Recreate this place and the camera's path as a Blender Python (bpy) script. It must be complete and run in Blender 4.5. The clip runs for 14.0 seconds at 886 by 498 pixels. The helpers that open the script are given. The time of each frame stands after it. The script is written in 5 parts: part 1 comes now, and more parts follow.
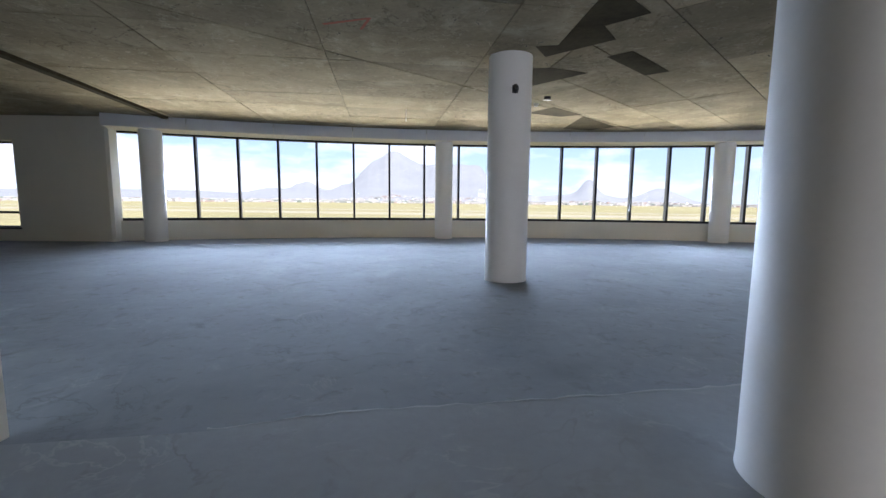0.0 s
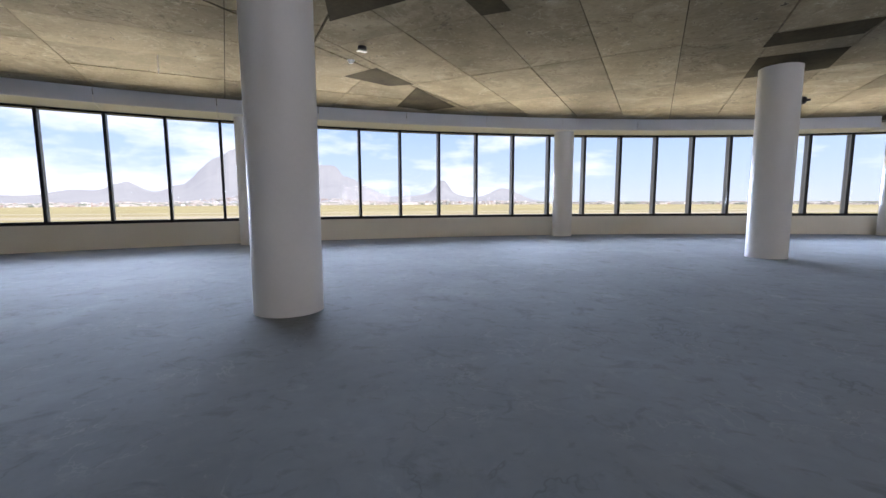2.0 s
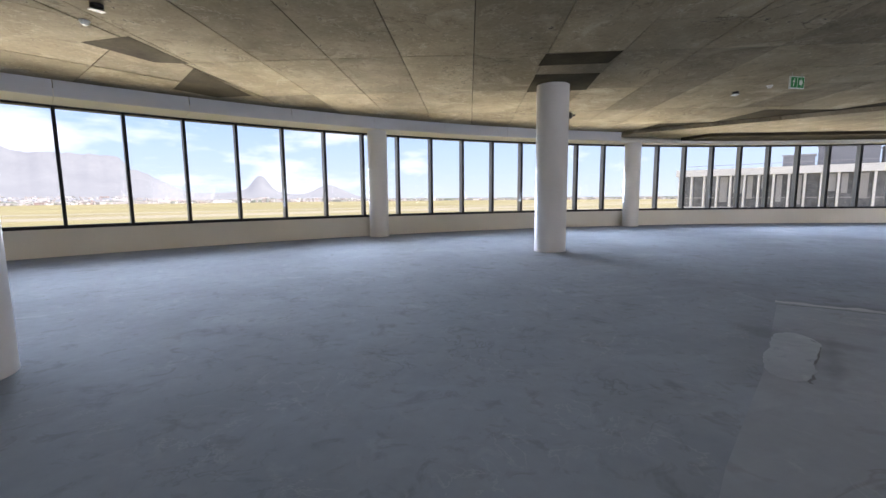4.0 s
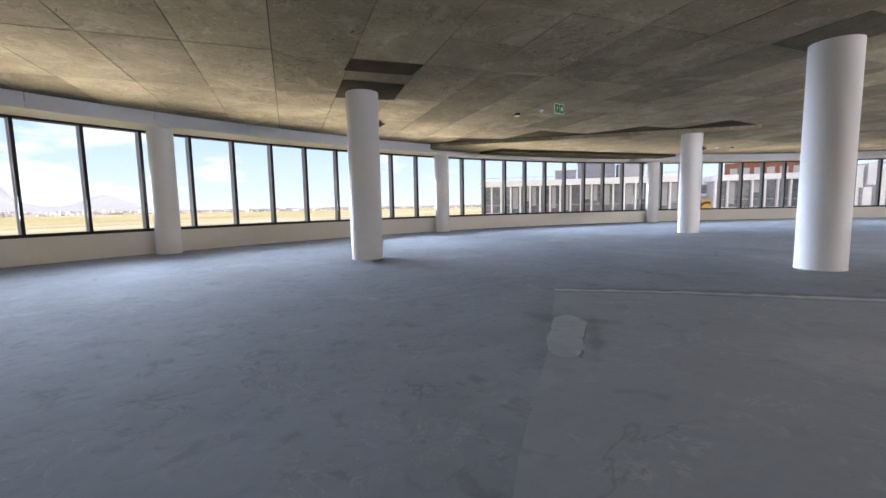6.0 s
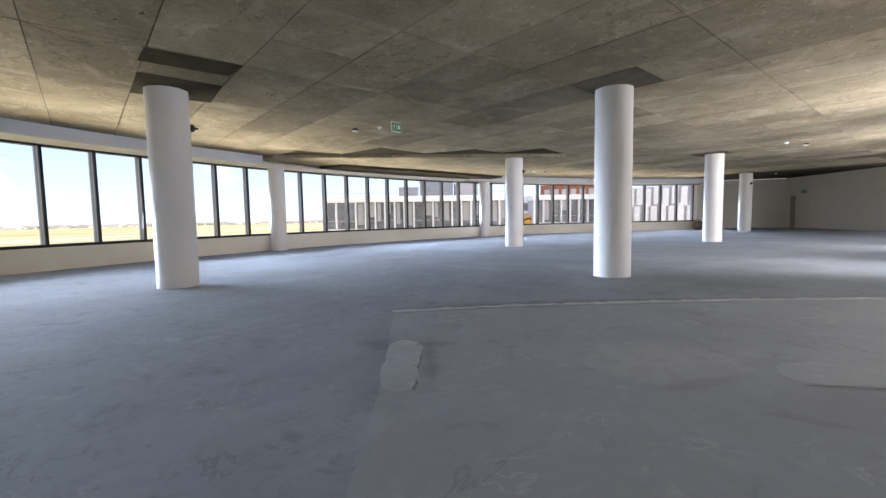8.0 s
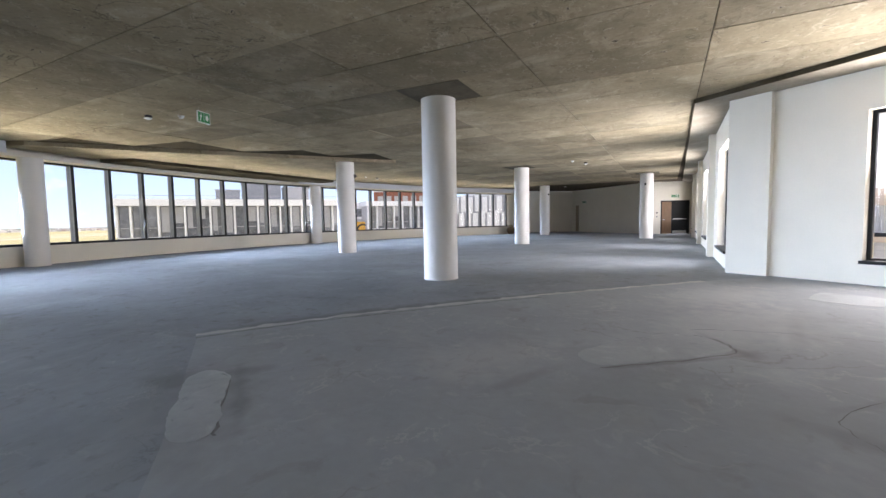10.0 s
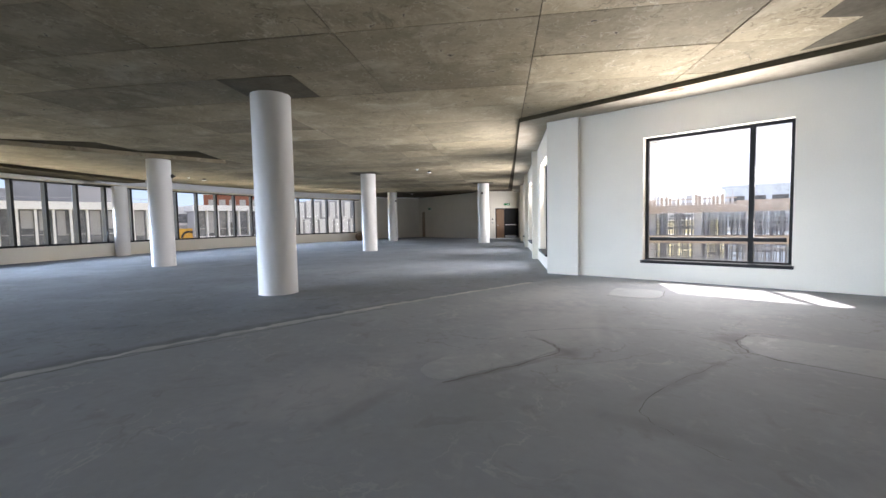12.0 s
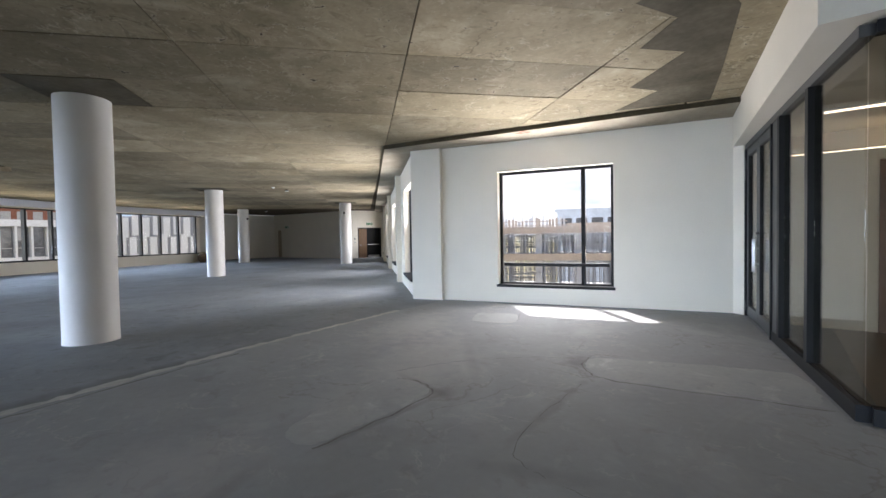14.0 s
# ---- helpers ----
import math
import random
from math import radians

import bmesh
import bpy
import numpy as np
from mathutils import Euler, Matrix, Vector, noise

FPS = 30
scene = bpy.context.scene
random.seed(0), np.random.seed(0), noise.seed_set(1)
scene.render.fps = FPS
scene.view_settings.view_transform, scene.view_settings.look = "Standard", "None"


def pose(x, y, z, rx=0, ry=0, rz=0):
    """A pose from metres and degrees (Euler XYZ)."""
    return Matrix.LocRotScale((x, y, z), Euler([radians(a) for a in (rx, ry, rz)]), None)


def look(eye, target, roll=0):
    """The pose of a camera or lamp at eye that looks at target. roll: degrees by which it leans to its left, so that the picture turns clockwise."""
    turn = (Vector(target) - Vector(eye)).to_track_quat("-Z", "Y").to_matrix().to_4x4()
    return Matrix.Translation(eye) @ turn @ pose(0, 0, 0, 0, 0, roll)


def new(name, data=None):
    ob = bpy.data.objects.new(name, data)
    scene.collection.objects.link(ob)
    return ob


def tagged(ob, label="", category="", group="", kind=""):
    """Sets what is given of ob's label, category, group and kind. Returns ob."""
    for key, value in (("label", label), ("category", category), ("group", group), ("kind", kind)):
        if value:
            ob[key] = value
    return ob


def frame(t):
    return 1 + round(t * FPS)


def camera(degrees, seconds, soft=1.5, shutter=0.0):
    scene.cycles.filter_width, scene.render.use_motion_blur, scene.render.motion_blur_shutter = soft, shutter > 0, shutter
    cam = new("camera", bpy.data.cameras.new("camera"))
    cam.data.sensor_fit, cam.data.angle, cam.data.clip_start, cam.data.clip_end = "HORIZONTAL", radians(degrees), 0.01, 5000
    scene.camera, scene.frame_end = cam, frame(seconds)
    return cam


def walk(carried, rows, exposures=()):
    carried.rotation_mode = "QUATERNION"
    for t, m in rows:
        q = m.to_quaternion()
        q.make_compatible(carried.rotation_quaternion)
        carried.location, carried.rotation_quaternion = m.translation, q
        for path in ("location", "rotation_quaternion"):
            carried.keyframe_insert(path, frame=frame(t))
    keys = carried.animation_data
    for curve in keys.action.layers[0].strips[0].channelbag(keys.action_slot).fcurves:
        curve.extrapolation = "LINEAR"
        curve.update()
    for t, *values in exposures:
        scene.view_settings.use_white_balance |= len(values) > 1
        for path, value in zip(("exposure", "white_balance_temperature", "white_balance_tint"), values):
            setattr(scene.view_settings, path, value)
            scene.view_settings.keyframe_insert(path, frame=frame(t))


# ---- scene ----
cam = camera(92.2, 14.0)
EXPOSURES = [(0, 1.57, 5950, 17), (1, 1.35, 6150, 21), (4, 1.46, 6300, 21), (6.5, 1.65, 6400, 21), (8.5, 1.85, 6400, 19), (11, 1.48, 6400, 18), (12, 1.40, 6450, 17), (14, 1.16, 6400, 16)]
# emission strength that paints aerial haze onto far surfaces
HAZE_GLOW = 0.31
PATH = [
    (0, (-0.02, -0.545, 1.32), (-0.146, 1.438, 1.092), 0.6),
    (0.25, (-0.07, 0.158, 1.247), (-0.262, 2.137, 1.02), 0.75),
    (0.5, (-0.075, 0.83, 1.18), (-0.315, 2.802, 0.952), 0.9),
    (1, (0.475, 1.641, 1.125), (0.388, 3.628, 0.907), 0.6),
    (1.5, (0.789, 1.945, 1.122), (1.139, 3.902, 0.904), -0.1),
    (2, (1.0, 1.985, 1.12), (1.516, 3.904, 0.897), -0.2),
    (2.5, (1.155, 2.04, 1.113), (1.835, 3.908, 0.889), -0.45),
    (3, (1.277, 2.127, 1.132), (2.126, 3.924, 0.907), -0.4),
    (3.5, (1.396, 2.212, 1.18), (2.431, 3.907, 0.946), -0.5),
    (4, (1.545, 2.315, 1.225), (2.763, 3.883, 0.983), -0.5),
    (4.2, (1.585, 2.34, 1.225), (2.871, 3.852, 0.983), -0.5),
    (6.5, (1.906, 2.335, 1.166), (3.729, 3.134, 0.971), -1.1),
    (7, (2.022, 2.306, 1.184), (3.908, 2.945, 1.004), -1.0),
    (7.5, (2.122, 2.295, 1.194), (4.059, 2.765, 1.033), -1.0),
    (8, (2.19, 2.294, 1.21), (4.163, 2.588, 1.061), -1.0),
    (8.5, (2.258, 2.309, 1.217), (4.251, 2.401, 1.079), -0.9),
    (8.7, (2.28, 2.31, 1.221), (4.275, 2.322, 1.082), -0.9),
    (10.8, (2.61, 2.113, 1.169), (4.466, 1.378, 1.04), -1.0),
    (11, (2.634, 2.092, 1.169), (4.462, 1.291, 1.04), -1.0),
    (11.5, (2.683, 2.035, 1.191), (4.436, 1.081, 1.065), -1.0),
    (12, (2.704, 1.997, 1.23), (4.371, 0.899, 1.11), -1.1),
    (12.5, (2.713, 1.957, 1.256), (4.279, 0.717, 1.155), -1.0),
    (13, (2.751, 1.925, 1.281), (4.197, 0.546, 1.195), -0.9),
    (13.5, (2.815, 1.915, 1.351), (4.124, 0.405, 1.283), -1.0),
    (14, (2.868, 1.967, 1.458), (4.103, 0.395, 1.404), -1.0),
]
walk(cam, [(t, look(eye, aim, lean)) for t, eye, aim, lean in PATH],
     exposures=EXPOSURES)


# ---- world, sun and exposure ----
SUN_DIR = Vector((-0.491, 0.516, -1.0)).normalized()      # way the sunlight travels
world = bpy.data.worlds.new("world")
scene.world = world
world.use_nodes = True
wn = world.node_tree
wn.nodes.clear()
w_out = wn.nodes.new("ShaderNodeOutputWorld")
w_bg = wn.nodes.new("ShaderNodeBackground")
w_sky = wn.nodes.new("ShaderNodeTexSky")
w_sky.sky_type = "NISHITA"
w_sky.sun_disc = False
w_sky.sun_elevation = math.asin(-SUN_DIR.z)
w_sky.sun_rotation = math.atan2(-SUN_DIR.x, -SUN_DIR.y)
w_sky.dust_density = 0.0
w_sky.ozone_density = 3.0
w_co = wn.nodes.new("ShaderNodeTexCoord")
w_map = wn.nodes.new("ShaderNodeMapping")
w_map.inputs["Scale"].default_value = (3.2, 3.2, 11.0)
w_map.inputs["Location"].default_value = (0.35, 0.1, 0.0)
w_noise = wn.nodes.new("ShaderNodeTexNoise")
w_noise.inputs["Scale"].default_value = 1.1
w_noise.inputs["Detail"].default_value = 7.0
w_noise.inputs["Roughness"].default_value = 0.55
w_ramp = wn.nodes.new("ShaderNodeValToRGB")
w_ramp.color_ramp.elements[0].position = 0.48
w_ramp.color_ramp.elements[1].position = 0.70
w_mix = wn.nodes.new("ShaderNodeMixRGB")
w_mix.inputs[2].default_value = (12.0, 12.1, 12.4, 1)
wn.links.new(w_co.outputs["Generated"], w_map.inputs["Vector"])
wn.links.new(w_map.outputs["Vector"], w_noise.inputs["Vector"])
w_sep = wn.nodes.new("ShaderNodeSeparateXYZ")
w_add = wn.nodes.new("ShaderNodeMath")
w_add.operation = "MULTIPLY_ADD"
w_add.inputs[1].default_value = -0.13             # fewer clouds towards the sea
wn.links.new(w_co.outputs["Generated"], w_sep.inputs["Vector"])
wn.links.new(w_sep.outputs["X"], w_add.inputs[0])
w_veil = wn.nodes.new("ShaderNodeMapRange")          # bright veil of cloud on the sun's side
w_veil.inputs[1].default_value, w_veil.inputs[2].default_value = -0.05, -0.75
w_veil.inputs[3].default_value, w_veil.inputs[4].default_value = 0.0, 0.32
wn.links.new(w_sep.outputs["Y"], w_veil.inputs[0])
w_sum = wn.nodes.new("ShaderNodeMath")
wn.links.new(w_noise.outputs["Fac"], w_sum.inputs[0])
wn.links.new(w_veil.outputs[0], w_sum.inputs[1])
wn.links.new(w_sum.outputs[0], w_add.inputs[2])
wn.links.new(w_add.outputs[0], w_ramp.inputs["Fac"])
wn.links.new(w_ramp.outputs["Color"], w_mix.inputs["Fac"])
w_tint = wn.nodes.new("ShaderNodeMixRGB")
w_tint.blend_type = "MULTIPLY"
w_tint.inputs[0].default_value = 1.0
w_tint.inputs[2].default_value = (0.95, 0.98, 1.08, 1)
wn.links.new(w_sky.outputs["Color"], w_tint.inputs[1])
w_hz = wn.nodes.new("ShaderNodeValToRGB")           # pale haze low over the horizon
w_hz.color_ramp.elements[0].position, w_hz.color_ramp.elements[0].color = 0.0, (6.6, 7.7, 9.0, 1)
w_hz.color_ramp.elements[1].position, w_hz.color_ramp.elements[1].color = 0.26, (3.5, 5.9, 9.4, 1)
w_low = wn.nodes.new("ShaderNodeMapRange")
w_low.inputs[1].default_value, w_low.inputs[2].default_value = 0.1, 0.6
w_low.inputs[3].default_value, w_low.inputs[4].default_value = 0.85, 0.0
w_blend = wn.nodes.new("ShaderNodeMixRGB")
wn.links.new(w_sep.outputs["Z"], w_hz.inputs["Fac"])
wn.links.new(w_sep.outputs["Z"], w_low.inputs[0])
wn.links.new(w_low.outputs[0], w_blend.inputs[0])
wn.links.new(w_tint.outputs["Color"], w_blend.inputs[1])
wn.links.new(w_hz.outputs["Color"], w_blend.inputs[2])
wn.links.new(w_blend.outputs["Color"], w_mix.inputs[1])
wn.links.new(w_mix.outputs["Color"], w_bg.inputs["Color"])
w_bg.inputs["Strength"].default_value = 0.051
wn.links.new(w_bg.outputs["Background"], w_out.inputs["Surface"])

sun_data = bpy.data.lights.new("sun", "SUN")
sun_data.energy = 5.0
sun_data.angle = radians(0.53)
sun_data.color = (1.0, 0.95, 0.87)
sun = new("sun", sun_data)
sun.matrix_world = look((0, 0, 60), Vector((0, 0, 60)) + SUN_DIR)



def sky_lamp(name, x, y, z, inward, tilt, width, height, watts, colour, spread):
    """Area lamp added at a window opening to stand in for daylight; tilt: degrees below (-) or above (+) the level."""
    data = bpy.data.lights.new(name, "AREA")
    data.shape, data.size, data.size_y = "RECTANGLE", width, height
    data.energy, data.color, data.spread = watts, colour, radians(spread)
    ob = new(name, data)
    a, t = radians(inward), radians(tilt)
    aim = Vector((math.sin(a) * math.cos(t), math.cos(a) * math.cos(t), math.sin(t)))
    ob.matrix_world = look((x, y, z), Vector((x, y, z)) + aim)
    return ob


SKY_BLUE, GROUND_WARM = (0.67, 0.83, 1.0), (1.0, 0.93, 0.70)
for k in range(7):
    a = radians(-26.0 + 15.1 * (k + 0.5))
    lx, ly = 3.83 + 31.95 * math.sin(a), -17.13 + 31.95 * math.cos(a)
    back = math.degrees(a) + 180
    gain = (0.46, 0.38, 0.50, 0.62, 0.66, 0.62, 0.52)[k]
    sky_tone = SKY_BLUE if k < 3 else (0.63, 0.80, 1.0)
    sky_lamp("window_sky_high", lx, ly, 2.45, back, -50, 8.0, 1.2, 8 * gain, sky_tone, 80)
    sky_lamp("window_sky", lx, ly, 1.6, back, -13.5, 8.0, 1.2, 128 * gain, sky_tone, 52)
    sky_lamp("window_ground", lx, ly, 1.6, back, 30, 8.0, 1.2, (33, 34, 36, 36, 30, 27, 25)[k], GROUND_WARM, 42)
sky_lamp("window_sky", 6.6, -6.50, 1.6, -14.2, -26, 2.1, 1.8, 26, (1.0, 0.98, 0.95), 115)
sky_lamp("window_ground", 6.6, -6.50, 1.5, -14.2, 42, 2.1, 1.8, 60, (1.0, 0.98, 0.95), 110)
# the two far lamps are dimmed to keep the column beside them from overexposure
for s, lamp_share in ((1.65, 1.0), (8.3, 0.95), (14.85, 0.4), (21.15, 0.3)):
    lx, ly = 9.80 + 0.743 * s - 0.10 * 0.669, -5.72 - 0.669 * s - 0.10 * 0.743
    sky_lamp("window_sky", lx, ly, 1.6, 42.0, -24, 2.1, 2.0, 20 * lamp_share, (0.92, 0.96, 1.0), 100)
    sky_lamp("window_ground", lx, ly, 1.6, 42.0, 26, 2.1, 2.0, 74 * lamp_share, (1.0, 0.99, 0.98), 125)

# ---- small helpers ----
CX, CY = 3.83, -17.13          # centre of the curved facade
H = 3.6                        # ceiling height


def arc(r, a):
    a = radians(a)
    return CX + r * math.sin(a), CY + r * math.cos(a)


def mesh_of(name, bm, mats):
    bmesh.ops.recalc_face_normals(bm, faces=bm.faces)
    me = bpy.data.meshes.new(name)
    bm.to_mesh(me)
    bm.free()
    for m in (mats if isinstance(mats, (list, tuple)) else [mats]):
        me.materials.append(m)
    return me


def part(name, bm, material, parent=None, label=""):
    ob = new(name, mesh_of(name, bm, material))
    if parent is not None:
        ob.parent = parent
    return tagged(ob, label)


def thing(name, label, category, group="", kind="", at=None):
    ob = new(name)
    if at is not None:
        ob.matrix_basis = at
    return tagged(ob, label, category, group, kind)


def smooth(ob, angle=35):
    me = ob.data
    me.shade_smooth()
    me.set_sharp_from_angle(angle=radians(angle))
    return ob


def add_box(bm, x0, y0, z0, x1, y1, z1, m=None, mat=0):
    v = [bm.verts.new((x, y, z)) for z in (z0, z1) for x, y in ((x0, y0), (x1, y0), (x1, y1), (x0, y1))]
    if m is not None:
        for q in v:
            q.co = m @ q.co
    fs = [bm.faces.new([v[i] for i in f]) for f in ((3, 2, 1, 0), (4, 5, 6, 7), (0, 1, 5, 4), (1, 2, 6, 5), (2, 3, 7, 6), (3, 0, 4, 7))]
    for f in fs:
        f.material_index = mat
    return v


def box(x0, y0, z0, x1, y1, z1, m=None, bevel=0.0):
    bm = bmesh.new()
    add_box(bm, x0, y0, z0, x1, y1, z1, m)
    if bevel:
        bmesh.ops.bevel(bm, geom=bm.edges[:], offset=bevel, segments=2, affect="EDGES", profile=0.6)
    return bm


def add_prism(bm, poly, z0, z1, mat=0):
    lo = [bm.verts.new((x, y, z0)) for x, y in poly]
    hi = [bm.verts.new((x, y, z1)) for x, y in poly]
    n = len(poly)
    fs = [bm.faces.new(lo[::-1]), bm.faces.new(hi)]
    for i in range(n):
        j = (i + 1) % n
        fs.append(bm.faces.new((lo[i], lo[j], hi[j], hi[i])))
    for f in fs:
        f.material_index = mat


def add_ring(bm, r0, r1, z0, z1, a0, a1, step=1.085):
    n = max(1, round((a1 - a0) / step))
    rows = []
    for i in range(n + 1):
        a = a0 + (a1 - a0) * i / n
        (x0, y0), (x1, y1) = arc(r0, a), arc(r1, a)
        rows.append([bm.verts.new(p) for p in ((x0, y0, z0), (x1, y1, z0), (x1, y1, z1), (x0, y0, z1))])
    for p, q in zip(rows, rows[1:]):
        for i in range(4):
            j = (i + 1) % 4
            bm.faces.new((p[i], q[i], q[j], p[j]))
    bm.faces.new(rows[0])
    bm.faces.new(rows[-1][::-1])


def ring(r0, r1, z0, z1, a0, a1, step=1.085):
    bm = bmesh.new()
    add_ring(bm, r0, r1, z0, z1, a0, a1, step)
    return bm


def along(p, q):
    """Local frame of a wall from p to q: x along it, y to its left, z up."""
    d = Vector((q[0] - p[0], q[1] - p[1], 0))
    return Matrix.Translation((p[0], p[1], 0)) @ Matrix.Rotation(math.atan2(d.y, d.x), 4, "Z"), d.length


def wall_mesh(length, y0, y1, height, holes=(), s0=0.0):
    """A wall along x with real openings (s0, z0, s1, z1)."""
    bm = bmesh.new()
    cuts = sorted({s0, length, *[h[0] for h in holes], *[h[2] for h in holes]})
    for a, b in zip(cuts, cuts[1:]):
        zs = [(0.0, height)]
        for h in holes:
            if h[0] <= a + 1e-6 and h[2] >= b - 1e-6:
                zs = [(0.0, h[1]), (h[3], height)]
        for lo, hi in zs:
            if hi - lo > 1e-4:
                add_box(bm, a, y0, lo, b, y1, hi)
    bmesh.ops.remove_doubles(bm, verts=bm.verts, dist=1e-5)
    bm.verts.index_update()
    seen = {}
    for f in bm.faces:
        seen.setdefault(tuple(sorted(v.index for v in f.verts)), []).append(f)
    bmesh.ops.delete(bm, geom=[f for fs in seen.values() if len(fs) > 1 for f in fs], context="FACES_ONLY")
    return bm


def cyl(bm, x, y, z0, z1, r, n=24, m=None, r1=None):
    r1 = r if r1 is None else r1
    lo = [bm.verts.new((x + r * math.cos(2 * math.pi * i / n), y + r * math.sin(2 * math.pi * i / n), z0)) for i in range(n)]
    hi = [bm.verts.new((x + r1 * math.cos(2 * math.pi * i / n), y + r1 * math.sin(2 * math.pi * i / n), z1)) for i in range(n)]
    if m is not None:
        for v in lo + hi:
            v.co = m @ v.co
    bm.faces.new(lo[::-1])
    bm.faces.new(hi)
    for i in range(n):
        j = (i + 1) % n
        bm.faces.new((lo[i], lo[j], hi[j], hi[i]))


# ---- materials ----
def material(name, base, rough=0.6, metal=0.0, var=0.0, scale=4.0, fine=60.0, bump=0.0, second=None, spots=None, island=0.0, coat=0.0, stretch=(1, 1, 1), spec=0.5, veins=()):
    """Principled surface with colour variation at two scales, optional stains, hairline marks and relief."""
    mat = bpy.data.materials.new(name)
    mat.use_nodes = True
    nt = mat.node_tree
    b = nt.nodes["Principled BSDF"]
    b.inputs["Roughness"].default_value = rough
    b.inputs["Metallic"].default_value = metal
    b.inputs["Coat Weight"].default_value = coat
    b.inputs["Specular IOR Level"].default_value = spec
    co = nt.nodes.new("ShaderNodeTexCoord")
    mp = nt.nodes.new("ShaderNodeMapping")
    mp.inputs["Scale"].default_value = stretch
    nt.links.new(co.outputs["Object"], mp.inputs["Vector"])

    def noise_node(sc, detail, rgh=0.55, dist=0.0):
        n = nt.nodes.new("ShaderNodeTexNoise")
        n.inputs["Scale"].default_value = sc
        n.inputs["Detail"].default_value = detail
        n.inputs["Roughness"].default_value = rgh
        n.inputs["Distortion"].default_value = dist
        nt.links.new(mp.outputs["Vector"], n.inputs["Vector"])
        return n

    def mix(fac, a, c, mode="MIX"):
        n = nt.nodes.new("ShaderNodeMixRGB")
        n.blend_type = mode
        for sock, val in ((n.inputs[0], fac), (n.inputs[1], a), (n.inputs[2], c)):
            if isinstance(val, (int, float)):
                sock.default_value = val
            elif isinstance(val, tuple):
                sock.default_value = (*val, 1)
            else:
                nt.links.new(val, sock)
        return n.outputs[0]

    def ramp(src, lo, hi):
        r = nt.nodes.new("ShaderNodeMapRange")
        r.inputs[1].default_value, r.inputs[2].default_value = lo, hi
        r.clamp = True
        nt.links.new(src, r.inputs[0])
        return r.outputs[0]

    col = base
    if second is not None:
        col = mix(ramp(noise_node(scale * 0.35, 5, 0.6, 0.4).outputs["Fac"], 0.36, 0.66), base, second)
    if var:
        big = ramp(noise_node(scale, 4).outputs["Fac"], 0.3, 0.7)
        sml = ramp(noise_node(fine, 3).outputs["Fac"], 0.3, 0.7)
        col = mix(big, col, mix(1.0, col, (1 - var, 1 - var, 1 - var), "MULTIPLY"))
        col = mix(sml, col, mix(1.0, col, (1 - var * 0.6, 1 - var * 0.6, 1 - var * 0.6), "MULTIPLY"))
    for colour, sc, lo, hi, amount in ([] if spots is None else spots if isinstance(spots, list) else [spots]):
        fac = ramp(noise_node(sc, 6, 0.62, 0.8).outputs["Fac"], lo, hi)
        mul = nt.nodes.new("ShaderNodeMath")
        mul.operation = "MULTIPLY"
        mul.inputs[1].default_value = amount
        nt.links.new(fac, mul.inputs[0])
        col = mix(mul.outputs[0], col, colour)
    for colour, sc, width, amount in veins:
        off = nt.nodes.new("ShaderNodeMath")
        off.operation = "SUBTRACT"
        off.inputs[1].default_value = 0.5
        nt.links.new(noise_node(sc, 5, 0.6, 0.6).outputs["Fac"], off.inputs[0])
        mag = nt.nodes.new("ShaderNodeMath")
        mag.operation = "ABSOLUTE"
        nt.links.new(off.outputs[0], mag.inputs[0])
        line = ramp(mag.outputs[0], width, 0.0)
        part_of = ramp(noise_node(sc * 0.7, 2, 0.5).outputs["Fac"], 0.5, 0.62)
        mul = nt.nodes.new("ShaderNodeMath")
        mul.operation = "MULTIPLY"
        nt.links.new(line, mul.inputs[0])
        nt.links.new(part_of, mul.inputs[1])
        less = nt.nodes.new("ShaderNodeMath")
        less.operation = "MULTIPLY"
        less.inputs[1].default_value = amount
        nt.links.new(mul.outputs[0], less.inputs[0])
        col = mix(less.outputs[0], col, colour)
    if island:
        geo = nt.nodes.new("ShaderNodeNewGeometry")
        lift = ramp(geo.outputs["Random Per Island"], 0.0, 1.0)
        col = mix(lift, mix(1.0, col, (1 - island, 1 - island, 1 - island), "MULTIPLY"), mix(1.0, col, (1 + island, 1 + island * 0.95, 1 + island * 0.85), "MULTIPLY"))
    if isinstance(col, tuple):
        b.inputs["Base Color"].default_value = (*col, 1)
    else:
        nt.links.new(col, b.inputs["Base Color"])
    if bump:
        bn = nt.nodes.new("ShaderNodeBump")
        bn.inputs["Strength"].default_value = bump
        bn.inputs["Distance"].default_value = 0.01
        nt.links.new(noise_node(fine * 0.6, 6, 0.6).outputs["Fac"], bn.inputs["Height"])
        nt.links.new(bn.outputs["Normal"], b.inputs["Normal"])
    return mat


